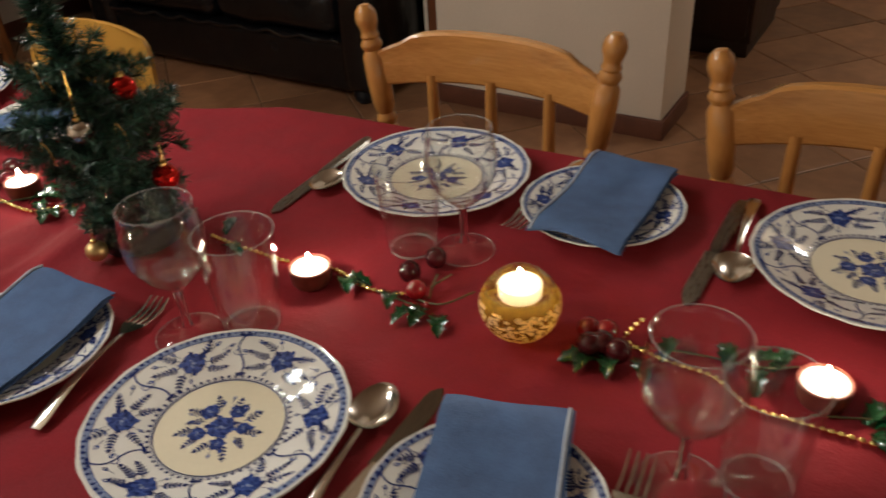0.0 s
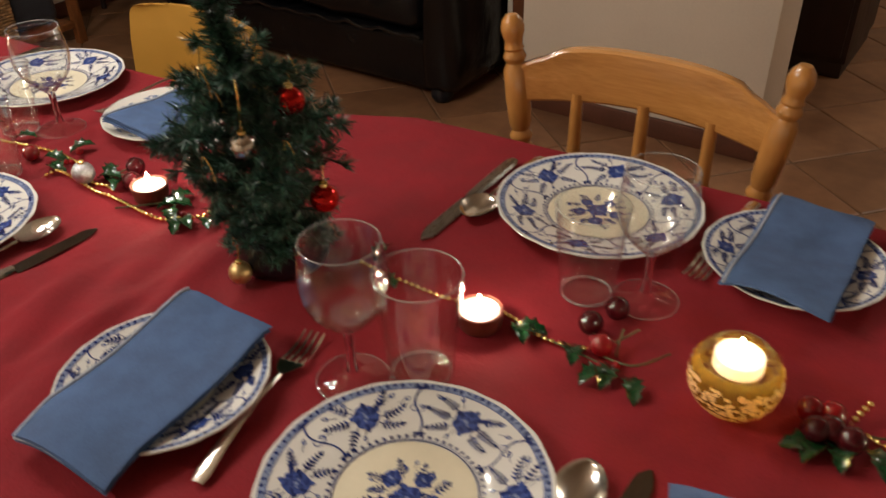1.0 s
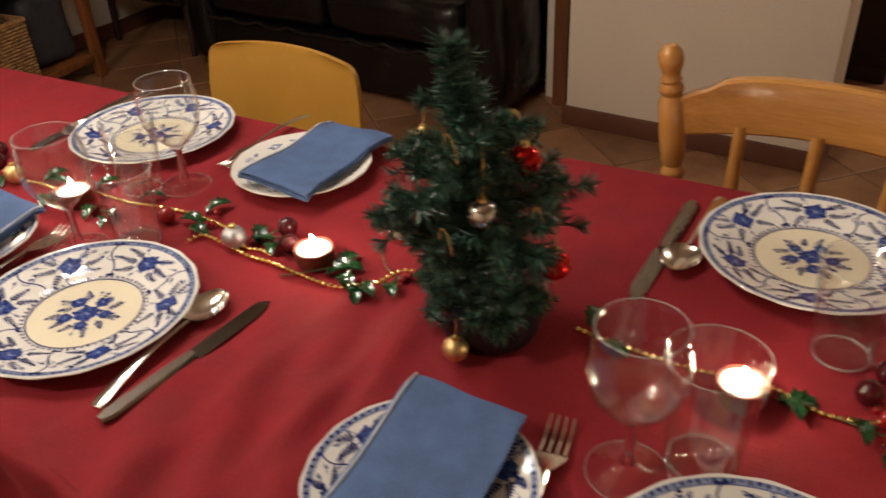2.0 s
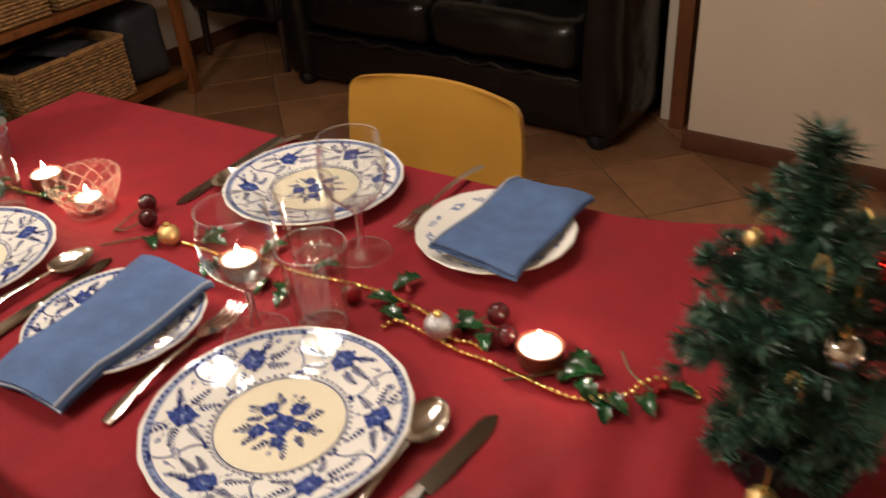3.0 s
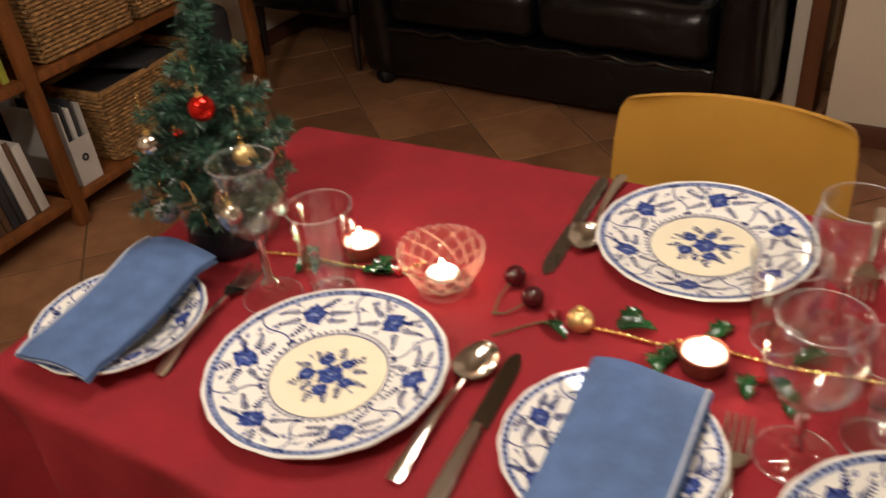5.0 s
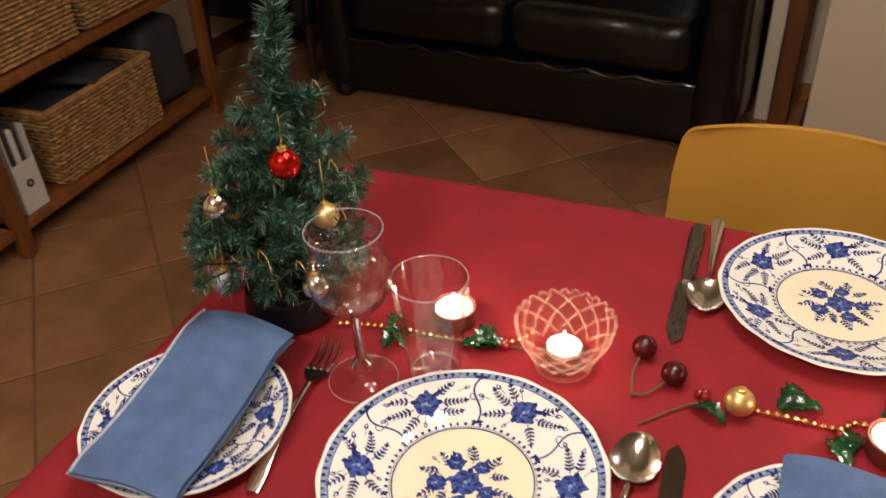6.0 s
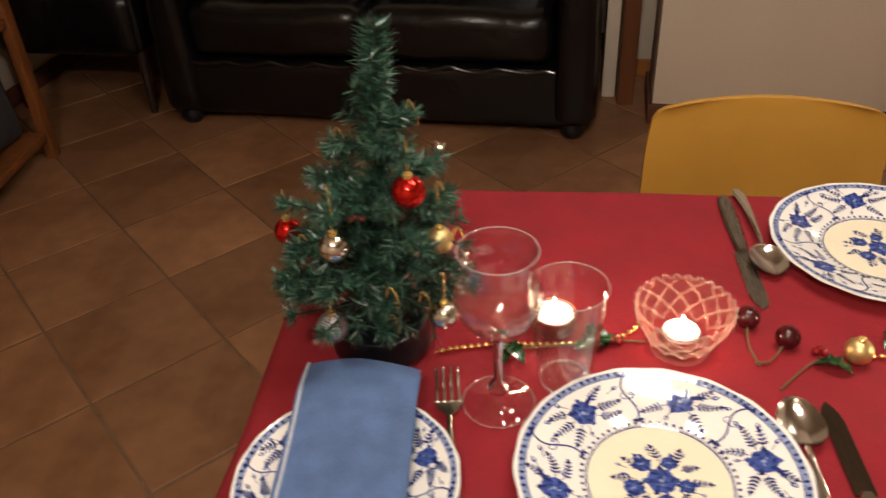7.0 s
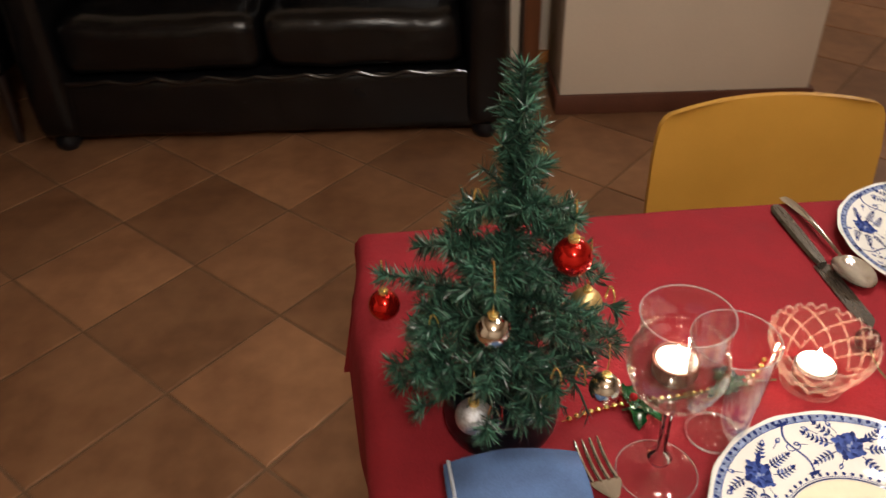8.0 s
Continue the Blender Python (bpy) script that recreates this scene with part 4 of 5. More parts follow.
def gold_globe(x, y):
    t = thing("candle_globe", pose(x, y, TOP + 0.0006), "round amber glass candle globe with gold flecks and clear rim", "candle holder")
    R, c = 0.0385, 0.0385

    def rr(z):
        return math.sqrt(max(0, R * R - (z - c) ** 2))
    zs = [0.0025 + k * 0.0045 for k in range(13)]
    part("bowl", lathe([(0, 0.001), (rr(0.0025) * 0.9, 0.001)] + [(rr(z), z) for z in zs] + [(rr(zs[-1]) - 0.0015, zs[-1])] + [(rr(z) - 0.002, z) for z in zs[::-1]] + [(0, 0.004)], 40), AMBER_GLASS, t, "amber glass")
    ztop = [zs[-1], 0.0615, 0.0665, 0.0712]
    part("rim", lathe([(rr(z), z) for z in ztop] + [(rr(ztop[-1]) - 0.0015, ztop[-1] + 0.0005)] + [(rr(z) - 0.002, z) for z in ztop[::-1]], 40), GLASS, t, "clear glass rim")
    rnd = random.Random(11)
    bm = bmesh.new()
    for k in range(680):
        z = rnd.uniform(0.004, 0.048)
        a = rnd.uniform(0, 2 * math.pi)
        r = rr(z) + 0.0004
        s = rnd.uniform(0.0017, 0.0031)
        n = Vector((math.cos(a) * r, math.sin(a) * r, z - c)).normalized()
        u = Vector((-math.sin(a), math.cos(a), 0))
        w = n.cross(u)
        p = Vector((math.cos(a) * r, math.sin(a) * r, z)) + n * 0.0003
        t0 = rnd.random() * 6
        bm.faces.new([bm.verts.new(p + s * rnd.uniform(0.7, 1.1) * (math.cos(t0 + q * 1.257) * u * 1.2 + math.sin(t0 + q * 1.257) * w * 0.8)) for q in range(5)])
    tagged(part("gold_fleck", bm, FLECK, t, "pale gold flecks", smooth=False), kind="stuff")
    t2 = thing("tealight", pose(x, y, TOP + 0.0006), "lit white tealight glowing inside the amber globe", "candle", "tealights along the table")
    tealight_parts(t2, 0.0215, 0.049, wax=LIT_WAX, watts=0.55, high=0.0260)
    part("holder", lathe([(0.012, 0.0046), (0.0125, 0.006), (0.0125, 0.049), (0.0115, 0.049), (0.0115, 0.006)], 20), GLASS, t2, "clear glass insert that carries the candle")


gold_globe(1.914, 0.412)


# ---- garland ----
def holly_leaf_mesh():
    bm = bmesh.new()
    L, W = 0.036, 0.0095
    xs = [k / 12 for k in range(13)]
    rows = []
    for i, t in enumerate(xs):
        w = W * math.sin(math.pi * min(1, 0.06 + 0.94 * t)) ** 0.7 * (1.15 if i % 3 == 1 else 0.80)
        z = 0.007 * math.sin(math.pi * t) + 0.001
        rows.append([bm.verts.new((L * t, s * w, z + abs(s) * w * 0.35 + (0.0015 if abs(s) == 1 and i % 3 == 1 else 0))) for s in (-1, -0.5, 0, 0.5, 1)])
    low = []
    for r in rows:
        low.append([bm.verts.new(v.co - Vector((0, 0, 0.0006))) for v in r])
    for g in (rows, low):
        for a, b in zip(g, g[1:]):
            for k in range(4):
                bm.faces.new((a[k], a[k + 1], b[k + 1], b[k]))
    for k in (0, 4):
        for a, b, c, d in zip(rows, rows[1:], low[1:], low):
            bm.faces.new((a[k], b[k], c[k], d[k]))
    return mesh_of("leaf", bm, LEAF)


leaf_m = holly_leaf_mesh()
berry_m, small_berry_m = mesh_of("berry", ball(0.0124, 18, 12), CHERRY), mesh_of("berry", ball(0.0042, 12, 8), BERRY)
red_berry_m = mesh_of("berry", ball(0.0115, 18, 12), BERRY)


def bead_string(points, parent, step=0.0074, r=0.0030):
    n = 40 * len(points)
    line = smooth_line([(x, y, z) for x, y, z in points], n)
    bm = bmesh.new()
    tube(line[::4], 0.0003, 4, bm)
    gap, last = 0.0, line[0]
    for p in line:
        gap += (p - last).length
        last = p
        if gap >= step:
            gap = 0.0
            bmesh.ops.create_icosphere(bm, subdivisions=2, radius=r, matrix=Matrix.Translation(p))
    tagged(part("bead_string", bm, BEAD, parent, "string of small gold beads"), kind="stuff")


def bauble(name, p, r, mat, parent=None, label="", group="", string=0.0):
    """A hanging ball with its cap and thread."""
    t = thing(name, pose(*p), label, "bauble", group)
    orb = part("ball", ball(r, 28, 18), mat, t)
    part("cap", lathe([(r * 0.30, r * 0.93), (r * 0.30, r * 1.18), (r * 0.2, r * 1.22), (0, r * 1.22)], 14), GOLD, orb, "small gold cap")
    if string:
        part("thread", tube([(0, 0, r * 1.2), (0.001, 0.001, r * 1.2 + string * 0.5), (0, 0.002, r * 1.2 + string)], 0.0007, 5), GOLD, orb, "gold hanging thread")
    return t


def garland(label, beads=(), stems=(), leaves=(), cherries=(), berries=(), reds=()):
    t = thing("christmas_garland", pose(0, 0, TOP), label, "garland", "gold and holly garlands")
    rnd = random.Random(len(label) + len(leaves))
    for line in beads:
        bead_string([(x, y, z) for x, y, z in line], t)
    for line in stems:
        part("stem", tube(smooth_line(line, 10), 0.0011, 6), STEM, t)
    for x, y, turn in leaves:
        again("leaf", leaf_m, t, pose(x - 0.018 * math.cos(radians(turn)), y - 0.018 * math.sin(radians(turn)), 0.001, rnd.uniform(-14, 14), rnd.uniform(-8, 4), turn))
    for me, lst, h in ((berry_m, cherries, 0.0132), (small_berry_m, berries, 0.006), (red_berry_m, reds, 0.0122)):
        for x, y, *z in lst:
            again("berry", me, t, pose(x, y, z[0] if z else h))
    return t


B = 0.0035
garland("gold bead string with holly leaves, dark cherries and twigs",
        beads=[[(0.700, 0.347, B), (0.735, 0.349, 0.006), (0.774, 0.354, B), (0.790, 0.368, B), (0.839, 0.372, B), (0.884, 0.374, B), (0.938, 0.383, 0.006), (0.985, 0.392, B), (1.033, 0.387, 0.006), (1.068, 0.378, 0.010)]],
        stems=[[(0.594, 0.382, 0.012), (0.592, 0.350, 0.006), (0.600, 0.322, 0.003)], [(0.629, 0.356, 0.012), (0.612, 0.330, 0.005), (0.596, 0.325, 0.003)], [(0.614, 0.291, 0.003), (0.649, 0.331, 0.004), (0.672, 0.340, 0.006)]],
        leaves=((0.668, 0.326, -20), (0.730, 0.378, 70), (0.744, 0.366, 20), (0.778, 0.326, -60), (0.785, 0.340, -100), (0.818, 0.396, 60), (0.859, 0.332, -70), (0.889, 0.340, -40), (0.901, 0.327, -75), (1.003, 0.420, 60), (0.999, 0.378, 200), (1.024, 0.362, 180), (0.905, 0.395, 40)),
        cherries=((0.594, 0.382), (0.629, 0.356)), reds=((0.968, 0.364),), berries=((0.655, 0.347), (0.662, 0.341, 0.010), (0.660, 0.351), (0.775, 0.345), (0.872, 0.345), (1.011, 0.410), (1.016, 0.404, 0.009), (1.028, 0.384), (1.022, 0.380)))
garland("gold bead string curling past holly leaves and dark berries",
        beads=[[(1.028, 0.337, B), (1.030, 0.350, 0.005), (1.039, 0.358, 0.007), (1.078, 0.356, 0.006), (1.118, 0.353, B), (1.146, 0.355, B), (1.191, 0.353, B), (1.218, 0.351, B), (1.247, 0.353, B), (1.266, 0.364, 0.006), (1.284, 0.379, 0.006), (1.289, 0.398, 0.006), (1.300, 0.414, 0.006), (1.322, 0.419, B), (1.335, 0.415, B), (1.342, 0.405, B)],
               [(1.074, 0.378, 0.012), (1.085, 0.368, 0.008), (1.102, 0.365, B), (1.120, 0.370, B), (1.136, 0.367, B)]],
        stems=[[(1.105, 0.386, 0.004), (1.112, 0.405, 0.008), (1.125, 0.414, 0.014)], [(1.100, 0.392, 0.004), (1.130, 0.396, 0.010), (1.153, 0.386, 0.014)], [(1.177, 0.339, 0.004), (1.205, 0.364, 0.005), (1.223, 0.384, 0.005)], [(1.257, 0.425, 0.012), (1.275, 0.408, 0.006), (1.300, 0.398, 0.004)]],
        leaves=((1.094, 0.397, 120), (1.108, 0.385, 20), (1.134, 0.379, -60), (1.226, 0.400, 65), (1.238, 0.388, 20), (1.234, 0.378, 40), (1.250, 0.366, 150), (1.272, 0.352, -55), (1.280, 0.360, -20), (1.322, 0.404, 10), (1.305, 0.377, -50)),
        cherries=((1.125, 0.414), (1.153, 0.386)), berries=((1.305, 0.397), (1.311, 0.402, 0.010), (1.308, 0.405), (1.262, 0.372), (1.257, 0.368)))
garland("gold bead string with holly leaves and a cluster of red berries",
        beads=[[(1.500, 0.412, B), (1.534, 0.406, 0.006), (1.578, 0.407, B), (1.619, 0.407, B), (1.648, 0.412, B), (1.681, 0.418, B), (1.712, 0.410, 0.006), (1.737, 0.405, B), (1.770, 0.410, B), (1.787, 0.417, 0.007)]],
        stems=[[(1.790, 0.410, 0.005), (1.828, 0.406, 0.012), (1.851, 0.435, 0.016)], [(1.798, 0.434, 0.006), (1.813, 0.455, 0.014)], [(1.700, 0.405, 0.004), (1.75, 0.405, 0.004), (1.80, 0.40, 0.005)], [(1.769, 0.440, 0.012), (1.785, 0.425, 0.006), (1.80, 0.42, 0.004)], [(1.801, 0.445, 0.016), (1.803, 0.43, 0.01), (1.806, 0.418, 0.004)]],
        leaves=((1.514, 0.440, 100), (1.549, 0.398, -10), (1.719, 0.410, 20), (1.714, 0.398, -50), (1.769, 0.396, -60), (1.808, 0.388, -80), (1.836, 0.384, -60), (1.800, 0.380, -110)),
        cherries=((1.769, 0.440), (1.781, 0.475)), reds=((1.792, 0.416),), berries=((1.812, 0.405), (1.80, 0.398), (1.778, 0.428)))
garland("gold bead string with dark red baubles and holly leaves",
        beads=[[(2.007, 0.440, 0.008), (2.03, 0.436, B), (2.064, 0.432, B), (2.095, 0.431, B), (2.115, 0.418, B), (2.135, 0.407, B), (2.167, 0.407, B), (2.193, 0.408, B), (2.219, 0.409, B), (2.26, 0.409, B), (2.30, 0.412, B)], [(2.007, 0.440, 0.008), (2.013, 0.46, 0.012), (2.018, 0.473, 0.014)]],
        stems=[[(2.0, 0.43, 0.004), (2.06, 0.45, 0.005), (2.13, 0.46, 0.005), (2.16, 0.475, 0.006)], [(2.18, 0.42, 0.004), (2.21, 0.43, 0.005), (2.235, 0.44, 0.006)]],
        leaves=((1.978, 0.400, 210), (1.990, 0.396, 250), (2.010, 0.402, 280), (2.037, 0.412, -60), (2.149, 0.477, 60), (2.135, 0.468, 20), (2.099, 0.463, 110), (2.052, 0.449, 80), (2.229, 0.446, 60), (2.245, 0.435, 20), (2.240, 0.41, -50), (2.132, 0.441, 100)),
        cherries=((1.995, 0.420), (2.012, 0.416), (1.985, 0.413)), reds=((1.975, 0.436), (1.992, 0.440)))
garland("gold bead string with holly leaves and tiny red berries",
        beads=[[(0.283, 0.300, B), (0.300, 0.306, 0.005), (0.312, 0.311, B), (0.334, 0.316, 0.005), (0.36, 0.322, B), (0.40, 0.327, B), (0.437, 0.336, B), (0.47, 0.345, 0.007), (0.488, 0.364, 0.012)]],
        stems=[[(0.34, 0.312, 0.003), (0.40, 0.324, 0.004), (0.462, 0.340, 0.004), (0.492, 0.342, 0.004)]],
        leaves=((0.362, 0.308, -45), (0.345, 0.325, 120), (0.352, 0.306, -95), (0.441, 0.345, 80), (0.450, 0.334, 10), (0.438, 0.330, 200)),
        berries=((0.346, 0.318), (0.352, 0.322, 0.009), (0.341, 0.322), (0.459, 0.338), (0.463, 0.344), (0.466, 0.337)))
bauble("bauble", (0.691, 0.341, TOP + 0.0155), 0.0135, GOLD_BALL, label="satin gold bauble lying in the garland", group="baubles on the table")
bauble("bauble", (1.086, 0.363, TOP + 0.0160), 0.0145, GLITTER_BALL, label="silver glitter bauble lying in the garland", group="baubles on the table")


# ---- small artificial trees ----
def christmas_tree(x, y, seed, tilt, label, baubles, spread=1.0, tiers=None, tall=0.328):
    """A table tree: a pot, a wire trunk, bent branches and thousands of short needles."""
    rnd = random.Random(seed)
    t = thing("christmas_tree", pose(x, y, TOP + 0.0006), label, "christmas tree", "small christmas trees")
    part("pot", lathe([(0, 0), (0.042, 0), (0.047, 0.003), (0.0500, 0.011), (0.0505, 0.019), (0.048, 0.027), (0.0485, 0.030), (0.046, 0.040), (0.043, 0.042), (0, 0.039)], 36), POT, t, "round black plastic pot")
    tx, ty = tilt
    H = tall

    def axis(z):
        k = (z / H) ** 1.5
        return Vector((tx * k, ty * k, z))
    part("trunk", tube([axis(0.03 + k * (H - 0.03) / 8) for k in range(9)], 0.0030, 8), GREEN_WIRE, t)
    needles, wires, tips = bmesh.new(), bmesh.new(), []

    spots = [Vector(q[0]) - Vector((x, y, TOP)) for q in baubles]

    def needle(p, d, length):
        if any((p + d * length * 0.6 - q).length < (0.024 if q.z > 0.11 else 0.040) for q in spots):
            return
        s = d.cross(Vector((rnd.uniform(-1, 1), rnd.uniform(-1, 1), rnd.uniform(-1, 1)))).normalized() * rnd.uniform(0.00038, 0.00070)
        mid = p + d * length * 0.55 + Vector((0, 0, -0.0008))
        a, b, c, e, f = (needles.verts.new(q) for q in (p - s * 0.7, p + s * 0.7, mid + s, mid - s, p + d * length + Vector((0, 0, rnd.uniform(-0.003, 0.001)))))
        needles.faces.new((a, b, c, e))
        needles.faces.new((e, c, f))

    def branch(line, dens, nl):
        tube(line, 0.0011, 5, wires)
        for a, b in zip(line, line[1:]):
            d = (b - a)
            n = max(2, int(d.length * dens))
            dn = d.normalized()
            for k in range(n):
                p = a + d * (k + rnd.random()) / n
                q = Vector((rnd.gauss(0, 1), rnd.gauss(0, 1), rnd.gauss(0, 1)))
                q = (q - dn * q.dot(dn)).normalized()
                needle(p, (q * rnd.uniform(0.75, 1.0) + dn * rnd.uniform(0.25, 0.8)).normalized(), nl * rnd.uniform(0.7, 1.15))
    def pompom(p, d, n):
        """Needles that fan out of a branch's blunt end."""
        d = d.normalized()
        for k in range(n):
            q = Vector((rnd.gauss(0, 1), rnd.gauss(0, 1), rnd.gauss(0, 1))).normalized()
            needle(p - d * rnd.uniform(0, 0.006), (q * 0.9 + d * 0.7).normalized(), 0.0165 * rnd.uniform(0.7, 1.1))

    tiers = tiers or ((0.068, 0.100, 9, 0.006), (0.086, 0.110, 9, 0.012), (0.116, 0.106, 9, 0.024), (0.142, 0.092, 8, 0.030), (0.166, 0.074, 7, 0.034), (0.190, 0.058, 6, 0.034), (0.212, 0.042, 5, 0.030))
    for z, r, n, rise in tiers:
        a0 = rnd.random() * 6
        for k in range(n):
            a = a0 + 2 * math.pi * (k + rnd.uniform(-0.3, 0.3)) / n
            rr, up = r * spread * rnd.uniform(0.72, 1.06), rise * rnd.uniform(-0.5 if z > 0.1 else 0.6 if rise < 0 else 0.0, 1.2)
            p0 = axis(z)
            d = Vector((math.cos(a), math.sin(a), 0))
            across = Vector((-math.sin(a), math.cos(a), 0))
            side = across * rnd.uniform(-0.025, 0.025)
            tip = rnd.uniform(-0.014 if z > 0.07 else -0.004, 0.018)
            tips.append((z, a, rr, up, tip, side))
            line = [p0 + d * rr * f + side * f * f + Vector((0, 0, up * math.sin(f * 1.7) + tip * f ** 3)) for f in (0, 0.2, 0.4, 0.6, 0.8, 1.0)]
            branch(line, 3300, 0.0165)
            pompom(line[-1], line[-1] - line[-2], 60)
            for s in (-1, 1):
                f = rnd.uniform(0.45, 0.75)
                q = p0 + d * rr * f + side * f * f + Vector((0, 0, up * math.sin(f * 1.7) + tip * f ** 3))
                w = (d * 0.75 + across * s * 0.8 + Vector((0, 0, rnd.uniform(-0.2, 0.35)))).normalized() * rr * rnd.uniform(0.28, 0.42)
                branch([q, q + w * 0.5, q + w + Vector((0, 0, rnd.uniform(-0.006, 0.006)))], 3300, 0.0155)
    # a branch for each hanging bauble
    for q in spots:
        if q.z > 0.06:
            end, p0 = q + Vector((0, 0, 0.032)), axis(min(q.z + 0.015, 0.22))
            mid = (p0 + end) / 2 + Vector((0, 0, 0.008))
            branch([p0, (p0 + mid) / 2 + Vector((0, 0, 0.003)), mid, (mid + end) / 2 + Vector((0, 0, 0.003)), end], 3300, 0.0160)
            pompom(end, end - mid, 50)
    for k in range(9):
        a = k * 2.4 + rnd.random()
        z = H - 0.105 + 0.0085 * k
        p0 = axis(z)
        line = [p0 + Vector((math.cos(a), math.sin(a), 0)) * 0.027 * f * (1 - k * 0.06) + Vector((0, 0, 0.026 * f)) for f in (0, 0.35, 0.7, 1.0)]
        branch(line, 2600, 0.015)
    branch([axis(0.05 + k * (H - 0.05) / 16) for k in range(17)], 5000, 0.020)
    branch([axis(0.21 + k * (H - 0.21) / 8) for k in range(9)], 4600, 0.0215)
    part("branch_wire", wires, GREEN_WIRE, t)
    tagged(part("needles", needles, NEEDLE, t, "dense green plastic needles", smooth=False), kind="stuff")
    # tinsel threads hanging from the branches
    for k, (z, a, rr, up, tip, side) in enumerate(rnd.sample(tips, 22)):
        p = axis(z) + Vector((math.cos(a) * rr, math.sin(a) * rr, 0)) * 0.9 + side * 0.81 + Vector((0, 0, up + tip * 0.73 + 0.006))
        part("tinsel_thread", tube(smooth_line([p, p + Vector((0.003, 0, 0.012)), p + Vector((0.008, 0.003, 0.0)), p + Vector((0.009, 0.004, -0.016))], 8), 0.0008, 4), GOLD if k % 2 else SILVER_BALL, t, "thin shiny hanging thread")
    for p, r, mat, lab, string in baubles:
        bauble("bauble", p, r, mat, label=lab, group="baubles on the trees", string=string)


christmas_tree(0.228, 0.306, 21, (0.013, 0.033), "small green artificial christmas tree with baubles in a black pot", (
    ((0.2745, 0.278, 0.956), 0.0150, RED_BALL, "shiny red bauble hanging on the little tree", 0.03),
    ((0.2005, 0.247, 0.8236), 0.0150, GLITTER_BALL, "silver glitter bauble hanging low on the tree", 0.03),
    ((0.214, 0.244, 0.917), 0.0135, SILVER_BALL, "chrome silver bauble hanging on the little tree", 0.045),
    ((0.129, 0.345, 0.860), 0.0140, RED_BALL, "shiny red bauble hanging on the little tree", 0.03),
    ((0.294, 0.302, 0.891), 0.0130, GOLD_BALL, "satin gold bauble hanging on the little tree", 0.045),
    ((0.305, 0.255, 0.842), 0.0130, SILVER_BALL, "chrome silver bauble hanging low on the tree", 0.03)), spread=0.90)
christmas_tree(1.427, 0.374, 34, (-0.015, -0.035), "small green artificial christmas tree with baubles in the table's middle", (
    ((1.4607, 0.380, 0.9457), 0.0150, RED_BALL, "shiny red bauble hanging on the little tree", 0.010),
    ((1.451, 0.322, 0.919), 0.0140, SILVER_BALL, "chrome silver bauble hanging on the little tree", 0.05),
    ((1.494, 0.378, 0.848), 0.0150, RED_BALL, "shiny red bauble hanging low on the tree", 0.02),
    ((1.424, 0.312, 0.768), 0.0125, GOLD_BALL, "gold bauble resting at the tree's foot", 0.02),
    ((1.380, 0.345, 0.970), 0.0070, GOLD_BALL, "small gold bauble hanging on the little tree", 0.02),
    ((1.354, 0.335, 0.866), 0.0130, SILVER_BALL, "chrome silver bauble hanging on the little tree", 0.03)), spread=0.84, tall=0.308,
    tiers=((0.050, 0.066, 11, -0.030), (0.062, 0.074, 10, -0.024), (0.080, 0.078, 9, -0.006), (0.104, 0.088, 9, 0.014), (0.128, 0.108, 10, 0.022), (0.150, 0.112, 9, 0.026), (0.172, 0.098, 8, 0.030), (0.196, 0.070, 7, 0.036), (0.222, 0.052, 6, 0.036)))


